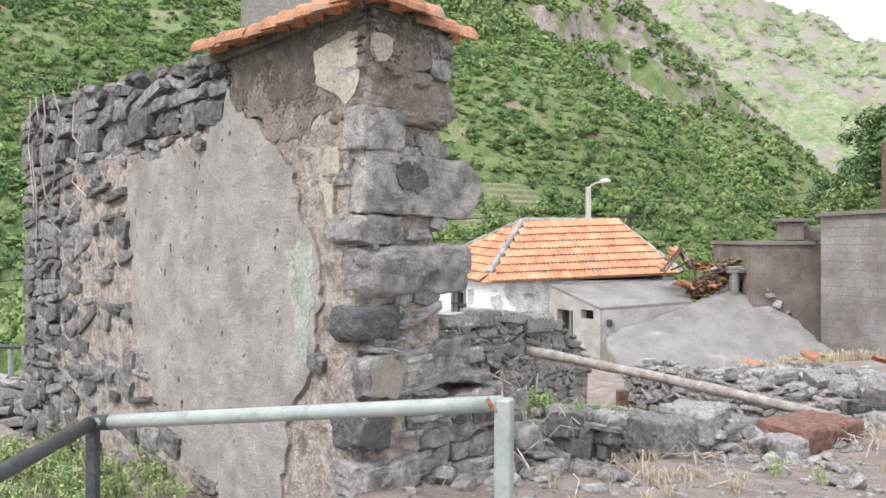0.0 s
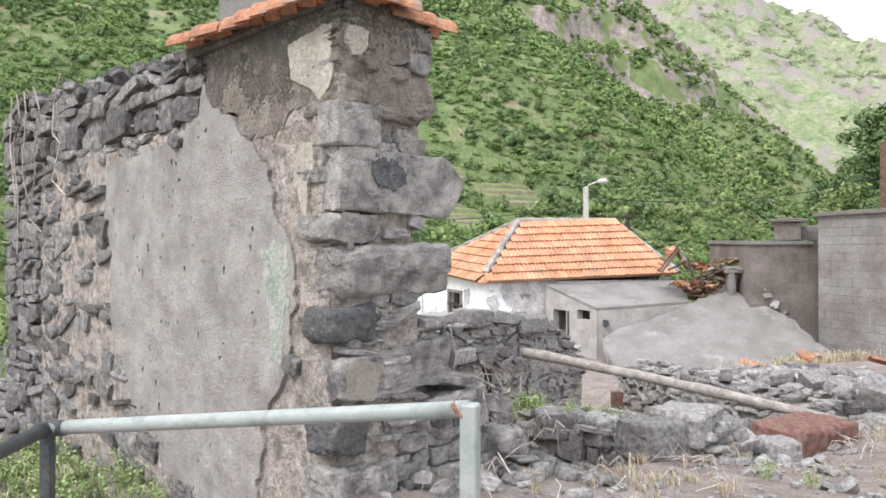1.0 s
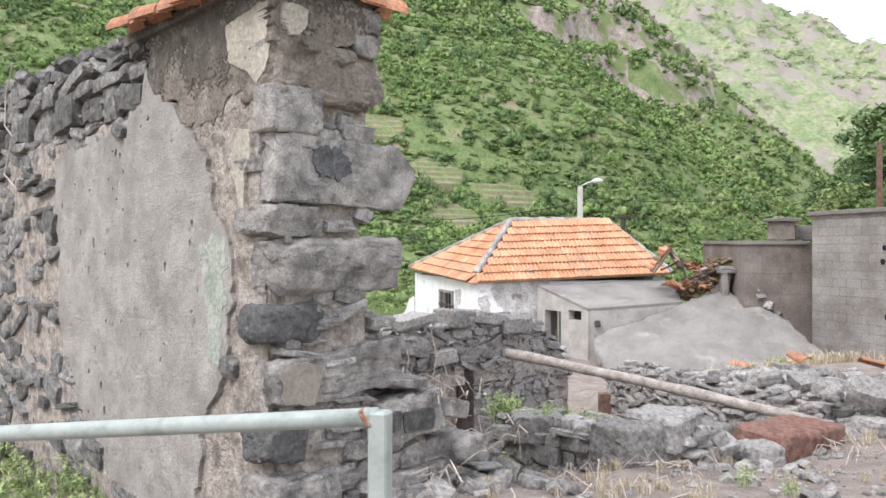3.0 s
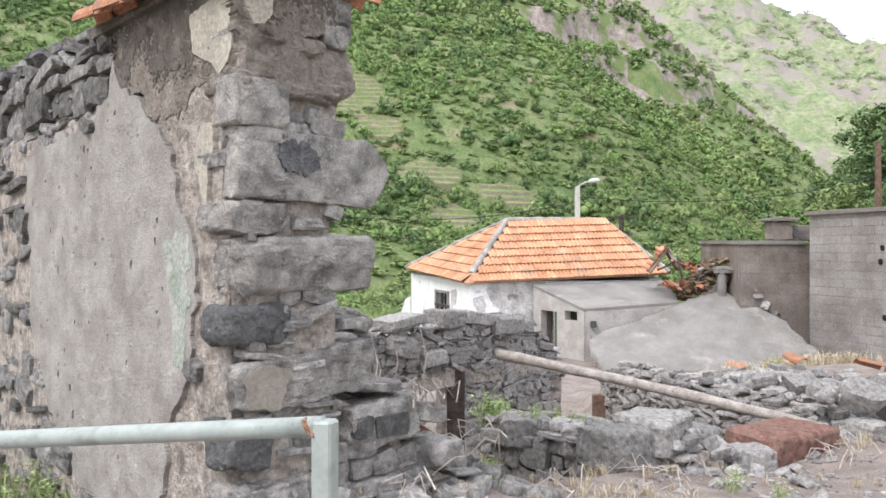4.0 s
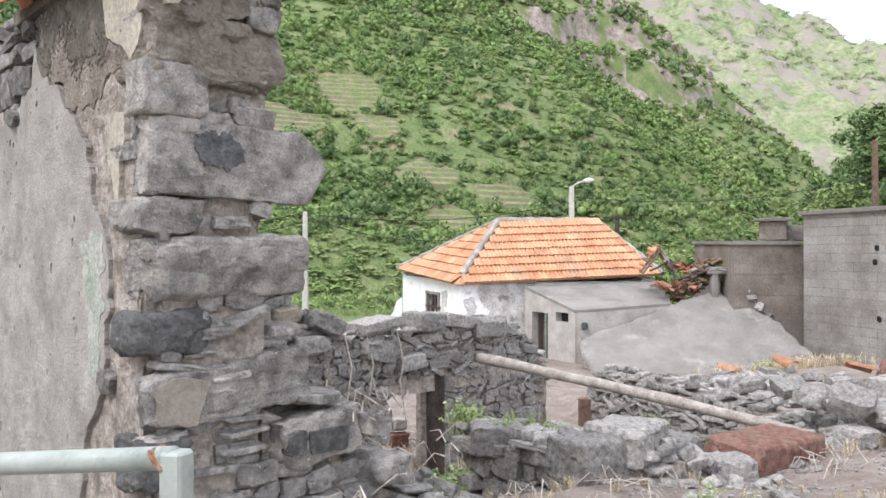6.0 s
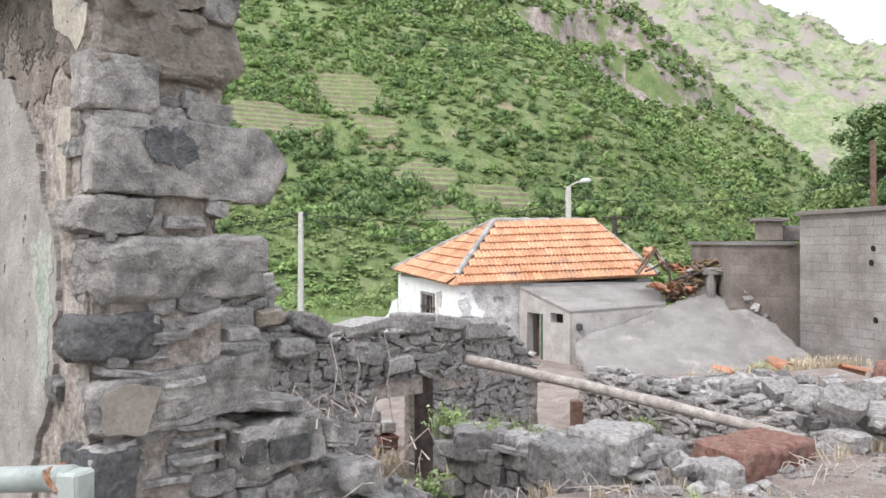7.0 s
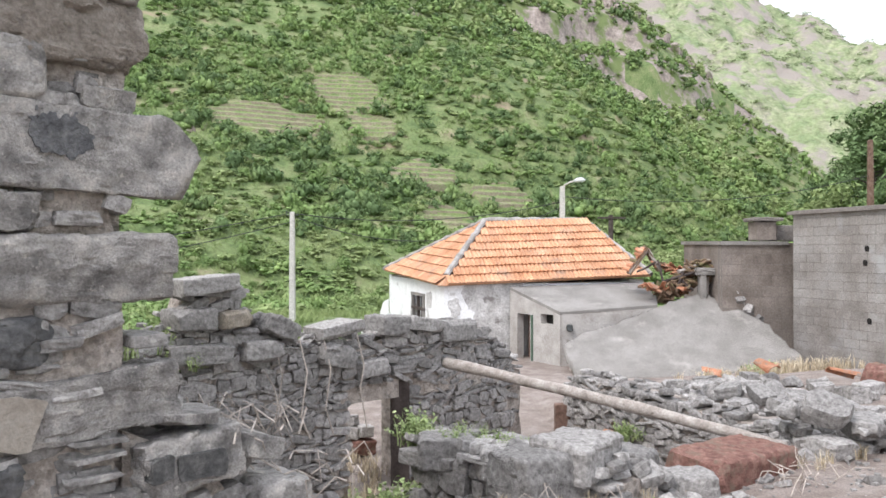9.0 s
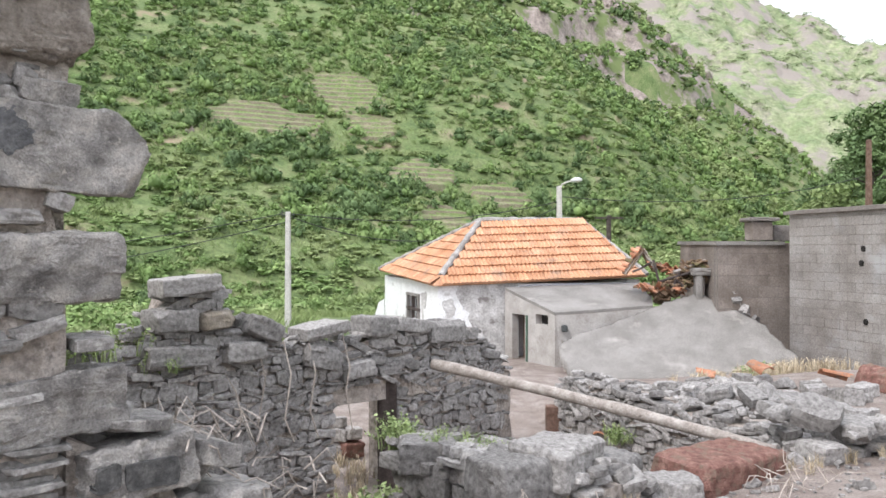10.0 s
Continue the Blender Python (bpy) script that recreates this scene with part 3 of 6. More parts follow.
def terraces(cx, cy, hw, hl, h):
    """Old farm terraces stepped along the contours: earth risers with grassy treads."""
    owner = thing("farm_terraces", "old stepped farm terraces with grassy treads on the hillside", "terraces", "farm terraces", place=(cx, cy, land(cx, cy)))
    nu, nv = int(hw * 2 / 0.5), int(hl * 2 / 0.16)
    verts, faces, phase = [], [], []
    for j in range(nv + 1):
        for i in range(nu + 1):
            a, b = -hw + 2 * hw * i / nu, -hl + 2 * hl * j / nv
            p = Vector((cx, cy)) + ALONG * a + UP * b
            z = near_spur(p.x, p.y)
            z += noise.fractal(Vector((p.x * 0.012, p.y * 0.012, 3.0)), 0.9, 2.1, 5) * min(3.0, 0.10 * (z + 2.6))
            k = (z + 0.25 * noise.noise(Vector((p.x * 0.3, p.y * 0.3, 2)))) / h
            phase.append(k - math.floor(k))
            z = lerp(z, h * (math.floor(k) + step(0.62, 0.98, k - math.floor(k))), 0.5)
            edge = math.hypot(abs(a) / hw, abs(b) / hl) ** 1.4 * 0.95 + 0.35 * noise.noise(Vector((p.x * 0.3, p.y * 0.3, 6)))
            ground = land(p.x, p.y)
            verts.append((p.x, p.y, lerp(z + 0.5 * h, ground - 0.5, step(0.75, 1.0, edge))))
    for j in range(nv):
        for i in range(nu):
            o = j * (nu + 1) + i
            faces.append((o, o + 1, o + nu + 2, o + nu + 1))
    me = mesh_of("terrace_steps", verts, faces, TREAD)
    me.materials.append(RISER)
    me.polygons.foreach_set("material_index", [1 if 0.66 < phase[q.vertices[0]] < 0.92 else 0 for q in me.polygons])
    hang("terrace_steps", me, owner)


for zone in TERRACES:
    terraces(*zone)


# ---- the ruin ----
def rubble_wall(owner, p0, p1, thick, low, high, seed, loose=0.02, size=(0.10, 0.26), face=1.0, parts=True, cap=True, core=True, skip=None, pack=0.085, wild=0.13, proud=0.0, cap_end=0.0, old=False):
    """A rubble wall from p0 to p1 whose visible face lies on that line: a mortar core, face stones in rough courses, loose stones along its top.
    low and high give bottom and top heights at 0..1 along it; face: +1 if the body lies to the left of p0->p1."""
    rnd = random.Random(seed)
    p0, p1 = Vector((*p0[:2], 0)), Vector((*p1[:2], 0))
    d = (p1 - p0)
    length = d.length
    d.normalize()
    inward = Vector((-d.y, d.x, 0)) * face
    rot = turn_to(d)
    if core:
        bm = bmesh.new()
        n = max(2, int(length / 0.06))
        cols = []
        for i in range(n + 1):
            t = i / n
            b = p0 + d * length * t
            lo, hi = low(t) - 0.3, min(high(max(0, t - 0.04)), high(t), high(min(1, t + 0.04))) - 0.07
            rows = max(2, int((hi - lo) / 0.06))
            col = []
            for k in range(rows + 1):
                q = b + Vector((0, 0, lerp(lo, hi, k / rows)))
                w = (pack(q) if callable(pack) else pack) + 0.010 * noise.noise(q * 5) + 0.008 * noise.noise(q * 14)
                edge = 1 if i == n else -1 if i == 0 else 0
                col.append(q + inward * w + d * edge * 0.05 * noise.noise(q * 7))
            cols.append((col, b + inward * thick + Vector((0, 0, lo)), b + inward * thick + Vector((0, 0, hi))))
        nr = min(len(c[0]) for c in cols)
        ring = []
        for col, bl, bh in cols:
            pts = [col[round(k * (len(col) - 1) / (nr - 1))] for k in range(nr)]
            ring.append([bm.verts.new(p) for p in pts + [bh, bl]])
        for a, b in zip(ring, ring[1:]):
            m = len(a)
            for k in range(m):
                bm.faces.new((a[k], b[k], b[(k + 1) % m], a[(k + 1) % m]))
        bm.faces.new(ring[0][::-1])
        bm.faces.new(ring[-1])
        bmesh.ops.recalc_face_normals(bm, faces=bm.faces)
        part("mortar_core", bm, MORTAR, owner, "crumbling grey-brown lime mortar and rubble fill")
    heap = Heap()
    made = 0
    zmin, zmax = min(low(i / 10) for i in range(11)), max(high(i / 10) for i in range(11))
    z = zmin - 0.05
    while z < zmax:
        h = rnd.uniform(*size) * rnd.choice((0.28, 0.42, 0.55, 0.7, 0.85))
        x = rnd.uniform(-0.1, 0.0)
        while x < length:
            w = rnd.uniform(*size) * rnd.choice((0.7, 0.9, 1.2, 1.6, 2.0))
            hh = h * rnd.uniform(0.65, 1.2)
            t = min(1, max(0, (x + w / 2) / length))
            zc = z + h / 2 + rnd.uniform(-0.02, 0.02)
            if low(t) - 0.1 < zc < high(t) - 0.3 * hh and x + w < length + 0.04 and not (skip and skip(t * length, zc)):
                q = p0 + d * (x + w / 2) + inward * (0.07 - proud + rnd.uniform(-0.03, 0.03) * (1.5 if pack == 0.085 else 1)) + Vector((0, 0, zc))
                m = scaled(q, rot @ Matrix.Rotation(rnd.gauss(0, wild), 4, "Y"), (w * 1.06, 0.2, hh * 1.06))
                if parts and made < 280 and w * hh > 0.006:
                    hang("stone", rnd.choice(OLD_STONE_MESH if old else STONE_MESH), owner, "", m)
                    made += 1
                else:
                    heap.add(rnd.choice(SMALL), m)
            # chips in the joints
            if rnd.random() < 0.7 and x + w < length - 0.04 and low(t) < zc < high(t) - 0.05 and not (skip and skip(t * length, zc)):
                q = p0 + d * (x + w) + inward * 0.05 + Vector((0, 0, z + rnd.uniform(0, h)))
                heap.add(rnd.choice(SMALL), scaled(q, rot, (rnd.uniform(0.03, 0.09), 0.1, rnd.uniform(0.02, 0.05))))
            x += w * rnd.uniform(0.95, 1.12)
        z += h * rnd.uniform(0.9, 1.05)
    if cap:
        x = 0.0
        while x < length:
            t = x / length
            if cap_end and x > cap_end:
                break
            for k in range(max(1, int(thick / 0.17))):
                s = rnd.uniform(*size) * rnd.uniform(0.6, 1.0)
                q = p0 + d * (x + rnd.uniform(-0.05, 0.05)) + inward * (0.08 + k * 0.17 + rnd.uniform(-0.05, 0.05)) + Vector((0, 0, high(t) + s * 0.05 + rnd.uniform(-0.06, 0.05)))
                m = scaled(q, rot @ Euler((rnd.gauss(0, 0.25), rnd.gauss(0, 0.25), rnd.uniform(0, 6.28))).to_matrix().to_4x4(), (s * 1.2, s * 0.9, s * 0.5))
                heap.add(rnd.choice(SHAPES), m)
            x += rnd.uniform(0.10, 0.2)
    if heap.v:
        heap.done("small_stones", OLD_BASALT_STUFF if old else BASALT_STUFF, owner)


def wall_thing(name, label):
    return thing(name, label, "wall", kind="structure")


def lin(*pts):
    """Piecewise linear heights over 0..1."""
    def h(t):
        for (a, za), (b, zb) in zip(pts, pts[1:]):
            if t <= b:
                return lerp(za, zb, (t - a) / max(1e-6, b - a))
        return pts[-1][1]
    return h


SIDE = wall_thing("wall_side", "tall ruined basalt rubble wall with a large remnant of grey plaster")


def plaster_mat():
    m = mat("old_plaster", [(0.27, 0.248, 0.228), (0.345, 0.32, 0.295), (0.42, 0.393, 0.362)], 5.5, 0.93, 0.7, 90, (0.22, 0.195, 0.175), stain_scale=11, stain_cut=(0.58, 0.7), contrast=(0.34, 0.66), grit=0.5)
    return m


PLASTER = plaster_mat()
CREAM = mat("cream_plaster", [(0.37, 0.335, 0.28), (0.46, 0.42, 0.355)], 5, 0.93, 0.4, 50, (0.35, 0.31, 0.27), stain_scale=9)
ALGAE = mat("green_plaster", [(0.27, 0.30, 0.25), (0.33, 0.355, 0.305), (0.385, 0.395, 0.355)], 6, 0.93, 0.4, 50, (0.45, 0.42, 0.39), stain_scale=8, stain_cut=(0.5, 0.62))


def in_poly(p, poly):
    x, y, c = p[0], p[1], False
    for (x0, y0), (x1, y1) in zip(poly, poly[1:] + poly[:1]):
        if (y0 > y) != (y1 > y) and x < (x1 - x0) * (y - y0) / (y1 - y0) + x0:
            c = not c
    return c


def skin(name, poly, place, material, parent, label, thick=0.03, cell=0.025, ragged=0.05, rise=0.0, holes=0, fray=0.0):
    """A layer of render with a broken outline: poly in the wall's own (run, height); place(run, height, out) gives the world point."""
    rnd = random.Random(name + label)
    lo = [min(p[i] for p in poly) - 0.05 for i in (0, 1)]
    hi = [max(p[i] for p in poly) + 0.05 for i in (0, 1)]
    nx, ny = int((hi[0] - lo[0]) / cell), int((hi[1] - lo[1]) / cell)
    pits = [(rnd.uniform(lo[0], hi[0]), rnd.uniform(lo[1], hi[1]), rnd.uniform(0.007, 0.013), rnd.uniform(1.0, 2.8)) for _ in range(holes)]
    keep = set()
    for i in range(nx):
        for k in range(ny):
            a, b = lo[0] + (i + 0.5) * cell, lo[1] + (k + 0.5) * cell
            j = Vector((a * 5, b * 5, 3))
            q = (a + ragged * noise.noise(j) + 0.5 * ragged * noise.noise(j * 3.1), b + ragged * noise.noise(j + Vector((9, 0, 0))) + 0.5 * ragged * noise.noise(j * 3.1 + Vector((5, 0, 0))))
            q = (q[0] + rnd.gauss(0, fray), q[1] + rnd.gauss(0, fray)) if fray else q
            if in_poly(q, poly) and not any(((a - x) / r) ** 2 + ((b - y) / (r * s)) ** 2 < 1 for x, y, r, s in pits):
                keep.add((i, k))
    bm = bmesh.new()
    front, rear = {}, {}

    def vert(i, k, back=False):
        store = rear if back else front
        if (i, k) not in store:
            kept = [(x, y) for x in (-1, 0) for y in (-1, 0) if (i + x, k + y) in keep]
            gone = [(x, y) for x in (-1, 0) for y in (-1, 0) if (i + x, k + y) not in keep]
            bx, by = (kept if len(kept) == 1 else gone if len(gone) == 1 else [(-0.5, -0.5)])[0]
            a = lo[0] + (i + 0.8 * (bx + 0.5)) * cell + 0.3 * cell * noise.noise(Vector((i * 1.7, k * 1.7, 1)))
            b = lo[1] + (k + 0.8 * (by + 0.5)) * cell + 0.3 * cell * noise.noise(Vector((i * 1.7, k * 1.7, 8)))
            w = -0.02 if back else thick + rise + 0.007 * noise.noise(Vector((a * 3, b * 3, 0))) + 0.003 * noise.noise(Vector((a * 14, b * 14, 4)))
            store[(i, k)] = bm.verts.new(place(a, b, w))
        return store[(i, k)]

    for i, k in keep:
        bm.faces.new((vert(i, k), vert(i + 1, k), vert(i + 1, k + 1), vert(i, k + 1)))
        for (di, dk), (p, q) in (((0, -1), ((i, k), (i + 1, k))), ((1, 0), ((i + 1, k), (i + 1, k + 1))), ((0, 1), ((i + 1, k + 1), (i, k + 1))), ((-1, 0), ((i, k + 1), (i, k)))):
            if (i + di, k + dk) not in keep:
                bm.faces.new((vert(*q), vert(*p), vert(*p, True), vert(*q, True)))
    bmesh.ops.recalc_face_normals(bm, faces=bm.faces)
    return part(name, bm, material, parent, label, smooth=False)


def on_side(v, z, out):
    return at(-out, v, z)


def on_front(u, z, out):
    return at(u, -out, z)


PLASTER_POLY = [(1.24, 2.42), (1.02, 2.24), (0.9, 2.11), (0.68, 1.99), (0.55, 1.9), (0.53, 1.7), (0.42, 1.61), (0.33, 1.39), (0.35, 1.17), (0.4, 0.92), (0.52, 0.76), (0.6, 0.63), (0.63, 0.46), (0.66, 0.1),
                (1.15, 0.05), (1.7, 0.15), (1.93, 0.35), (2.31, 0.55), (2.36, 0.74), (2.59, 1.03), (2.54, 1.35), (2.69, 1.7), (2.64, 2.06), (2.09, 2.13), (1.51, 2.13), (1.44, 2.24), (1.27, 2.32)]
UPPER_POLY = [(1.22, 2.62), (1.2, 2.34), (1.0, 2.22), (0.8, 2.05), (0.5, 2.02), (0.42, 2.12), (0.25, 2.14), (0.1, 2.1), (0.0, 2.2), (-0.02, 2.62)]


def side_skip(s, z):
    v = 5.0 - s
    if in_poly((v, z), PLASTER_POLY) or v < 0.1:
        return True
    k = noise.noise(Vector((v * 7, z * 7, 2)))
    if v < 1.3 and z > 1.95:
        return k < 0.5
    if v < 1.2:
        return k < 0.45
    return z < 2.15 and v < 3.7 and k < -0.06


rubble_wall(SIDE, at(0, 5.0), at(0, 0.08), 0.5, lin((0, -0.1), (0.55, 0.1), (1, 0.25)), lin((0, 2.72), (0.05, 2.80), (0.3, 2.70), (0.62, 2.63), (0.78, 2.6), (1, 2.6)), 11, size=(0.09, 0.24), skip=side_skip, pack=lambda q: 0.05 if q.z > 2.2 or (q - C0).dot(DV) > 4.1 else 0.004, wild=0.2, proud=-0.008, cap_end=3.58, old=True)
skin("plaster", PLASTER_POLY, on_side, PLASTER, SIDE, "large flaking sheet of pale grey lime plaster", 0.016, 0.0125, 0.06, holes=130)
skin("upper_render", UPPER_POLY, on_side, BROWN_RENDER, SIDE, "brown stained rough render under the tiles", 0.007, 0.014, 0.09)
# Dark layer below the eaves: soot plus the tiles' painted shadow.
skin("soot_stain", [(1.24, 2.62), (1.22, 2.40), (1.02, 2.36), (0.85, 2.42), (0.66, 2.30), (0.5, 2.33), (0.40, 2.2), (0.33, 2.36), (0.2, 2.46), (0.04, 2.47), (-0.035, 2.40), (-0.035, 2.62)], on_side, SOOT_SHADE, SIDE, "black soot stain below the eaves", 0.0105, 0.008, 0.20, fray=0.07)
skin("cream_plaster", [(0.36, 2.46), (0.2, 2.49), (0.02, 2.50), (-0.02, 2.40), (0.02, 2.27), (0.10, 2.19), (0.14, 2.17), (0.2, 2.24), (0.34, 2.30)], on_side, CREAM, SIDE, "cream plaster remnant", 0.018, 0.008, 0.03)
skin("plaster_strip", [(0.26, 1.99), (0.18, 1.98), (0.16, 1.88), (0.22, 1.80), (0.20, 1.64), (0.25, 1.63), (0.28, 1.75), (0.33, 1.82), (0.30, 1.92)], on_side, CREAM, SIDE, "pale plaster strip", 0.018, 0.008, 0.025)
skin("green_stain", [(0.58, 1.5), (0.44, 1.55), (0.38, 1.38), (0.4, 1.1), (0.46, 0.9), (0.54, 0.95), (0.52, 1.2), (0.62, 1.3)], on_side, ALGAE, SIDE, "green algae stain on plaster", 0.0185, 0.0125, 0.09)

FRONT = wall_thing("wall_front", "broken corner and collapsed front wall of large basalt quoins and mortar")


def block_stone(u0, u1, z0, z1, depth, seed, material=QUOIN, v0=-0.035, tilt=0.0, soft=0.3, yaw=0.0, chips=8):
    """A large quoin seen on the front from u0 to u1."""
    me = chiselled(seed, (u1 - u0 - 0.012, depth, z1 - z0 - 0.028), soft, 30, chips)
    me.materials.append(material)
    c = at((u0 + u1) / 2, v0 + depth / 2, (z0 + z1) / 2)
    m = Matrix.Translation(c) @ turn_to(DU) @ Matrix.Rotation(radians(yaw), 4, "Z") @ Matrix.Rotation(radians(tilt), 4, "Y")
    return hang("quoin", me, FRONT, "", m)


DARK_BASALT = mat("dark_basalt", [(0.075, 0.074, 0.076), (0.12, 0.118, 0.118), (0.17, 0.165, 0.16)], 22, 0.8, 0.8, 75, (0.36, 0.33, 0.30), stain_cut=(0.65, 0.7), stain_scale=20, grit=0.5)
TAN_PATCH = mat("tan_render", [(0.25, 0.215, 0.18), (0.31, 0.275, 0.235), (0.36, 0.33, 0.29)], 9, 0.95, 0.5, 60, grit=0.4)
QUOINS = ((-0.01, 0.60, 2.085, 2.37, 0.30, BROWN_RENDER, 1.5), (0.38, 0.55, 2.42, 2.575, 0.3, QUOIN, 4), (0.39, 0.555, 2.325, 2.45, 0.3, QUOIN, -6), (-0.045, 0.225, 1.945, 2.165, 0.15, QUOIN, -1),
          (0.18, 0.335, 1.925, 2.005, 0.3, BASALT, 2), (0.325, 0.53, 1.93, 2.045, 0.4, QUOIN, 3), (-0.02, 0.775, 1.645, 1.965, 0.15, QUOIN, 1.8), (-0.055, 0.215, 1.505, 1.665, 0.30, QUOIN, -1),
          (-0.035, 0.675, 1.262, 1.525, 0.19, QUOIN, -1), (-0.07, 0.255, 1.055, 1.255, 0.24, DARK_BASALT, 2), (-0.025, 0.70, 0.80, 1.04, 0.18, QUOIN, -4), (0.50, 0.64, 1.095, 1.17, 0.25, BASALT, 0),
          (0.515, 0.955, 0.555, 0.785, 0.34, QUOIN, -4), (0.62, 0.88, 0.79, 0.86, 0.26, QUOIN, 4), (-0.05, 0.15, 0.56, 0.78, 0.25, DARK_BASALT, 4), (-0.03, 0.33, 0.33, 0.53, 0.3, QUOIN, -3),
          (0.27, 0.50, 0.775, 0.82, 0.3, BASALT, 3), (0.28, 0.49, 0.715, 0.765, 0.3, BASALT, -2), (0.27, 0.50, 0.645, 0.70, 0.3, BASALT, 2), (0.18, 0.36, 0.58, 0.64, 0.25, BASALT, 0),
          (0.36, 0.56, 0.50, 0.62, 0.25, QUOIN, 5), (0.96, 1.14, 0.60, 0.72, 0.28, QUOIN, 14), (1.0, 1.3, 0.36, 0.52, 0.3, QUOIN, 10))
for i, (u0, u1, z0, z1, depth, material, tilt) in enumerate(QUOINS):
    block_stone(u0, u1, z0, z1, depth, 200 + i, material, tilt=tilt, soft=0.6 if i == 9 else 0.12 if i in (6, 12) else 0.22, chips=4 if i in (6, 12) else 10)


STAINED = mat("stained_basalt", [(0.055, 0.054, 0.054), (0.09, 0.088, 0.086), (0.15, 0.145, 0.14)], 20, 0.85, 0.6, 70)
BROKEN = mat("fresh_basalt", [(0.075, 0.075, 0.08), (0.12, 0.12, 0.124), (0.19, 0.187, 0.187)], 20, 0.75, 0.8, 70)
skin("broken_patch", [(0.27 + 0.10 * math.cos(k * 0.4488), 1.845 + 0.085 * math.sin(k * 0.4488)) for k in range(14)], on_front, BROKEN, FRONT, "dark round chipped patch", 0.040, 0.008, 0.06, fray=0.012)
skin("dark_patch", [(0.665, 0.605), (0.86, 0.60), (0.86, 0.70), (0.665, 0.695)], on_front, STAINED, FRONT, "dark square stain", 0.060, 0.008, 0.012)
skin("dark_patch", [(0.56, 0.62), (0.645, 0.625), (0.64, 0.71), (0.565, 0.70)], on_front, STAINED, FRONT, "dark square stain", 0.060, 0.008, 0.012)
skin("tan_patch", [(0.02, 0.82), (0.17, 0.81), (0.23, 0.96), (0.10, 0.98), (0.0, 0.96)], on_front, TAN_PATCH, FRONT, "tan render patch on a quoin", 0.046, 0.008, 0.025)


rubble_wall(FRONT, at(0.06, 0.02), at(0.46, 0.02), 0.46, lin((0, 0.2), (1, 0.2)), lin((0, 2.6), (1, 2.58)), 21, size=(0.06, 0.15), skip=lambda s, z: noise.noise(Vector((s * 8, z * 8, 5))) < -0.05, cap=False, pack=0.0)
skin("upper_render", [(-0.02, 2.62), (0.5, 2.62), (0.46, 2.4), (0.3, 2.36), (0.2, 2.3), (0.16, 2.36), (-0.02, 2.3)], on_front, BROWN_RENDER, FRONT, "brown stained rough render", 0.030, 0.016, 0.05)
# Front face likewise: soot and eave shadow painted as one dark layer.
skin("soot_stain", [(-0.03, 2.62), (0.5, 2.62), (0.49, 2.5), (0.38, 2.48), (0.26, 2.53), (0.17, 2.46), (0.08, 2.5), (-0.03, 2.42)], on_front, SOOT_SHADE, FRONT, "black soot stain below the eaves", 0.0330, 0.008, 0.16, fray=0.07)
skin("cream_plaster", [(0.01, 2.48), (0.06, 2.49), (0.14, 2.48), (0.13, 2.42), (0.09, 2.37), (0.05, 2.36), (0.01, 2.40)], on_front, CREAM, FRONT, "cream plaster remnant", 0.05, 0.007, 0.02)
rubble_wall(FRONT, at(0.5, 0.03), at(1.7, 0.03), 0.5, lin((0, 0.1), (1, 0.0)), lin((0, 0.90), (0.3, 0.72), (0.42, 0.5), (0.7, 0.34), (1, 0.16)), 22, size=(0.06, 0.18), pack=0.015, skip=lambda s, z: s < 0.45 and z > 0.56)

# roof remnant on the corner
ROOF = thing("roof_remnant", "remnant of old orange barrel-tile eaves capping the ruined corner", "roof", kind="structure")


def barrel_mesh(length=0.42, r0=0.085, r1=0.06, t=0.014):
    n, v, f = 8, [], []
    for j, (y, r) in enumerate(((0, r0), (length * 0.5, (r0 + r1) / 2), (length, r1))):
        for rr in (r, r - t):
            v += [Vector((rr * math.cos(math.pi * k / n), y, rr * math.sin(math.pi * k / n))) for k in range(n + 1)]
    m = n + 1
    for j in range(2):
        o, q = j * 2 * m, (j + 1) * 2 * m
        for k in range(n):
            f += [(o + k, o + k + 1, q + k + 1, q + k), (o + m + k + 1, o + m + k, q + m + k, q + m + k + 1)]
        f += [(o, q, q + m, o + m), (o + n + m, q + n + m, q + n, o + n)]
    for o, flip in ((0, 1), (4 * m, -1)):
        for k in range(n):
            f.append((o + k, o + m + k, o + m + k + 1, o + k + 1)[::flip])
    return mesh_of("barrel_tile", v, f, OLD_TILE, smooth=False)


BARREL = barrel_mesh()


def basis(p, x, y, z):
    m = Matrix((x, y, z)).transposed().to_4x4()
    m.translation = p
    return m


rnd = random.Random(3)


def verge(p, along, size):
    """One overlapped barrel tile lying along the eave, its wide end at p."""
    along = along.normalized()
    across = along.cross(Vector((0, 0, 1))).normalized()
    m = basis(p + Vector((0, 0, rnd.uniform(-0.006, 0.006))), across, along, across.cross(along))
    hang("barrel_tile", BARREL, ROOF, "", m @ Matrix.Rotation(rnd.gauss(0, 0.03), 4, "Z") @ Matrix.Diagonal(size))


for i in range(10):
    v = 1.40 - i * 0.148
    verge(at(-0.085 + rnd.uniform(-0.01, 0.01), v, 2.60 + 0.03 * step(0.7, 1.5, v)), -DV + Vector((0, 0, -0.05)), (0.80, 0.62, 0.95, 1))
for u, v, z in ((0.14, -0.07, 2.605), (0.26, -0.07, 2.60), (0.38, -0.065, 2.60), (0.53, -0.02, 2.575), (0.66, -0.02, 2.565)):
    verge(at(u, v, z), -DU + Vector((0, 0, 0.03)), (0.86, 0.62, 0.95, 1))
# Bed darkened to carry the shade under the tiles as well as soot.
bm = bmesh.new()
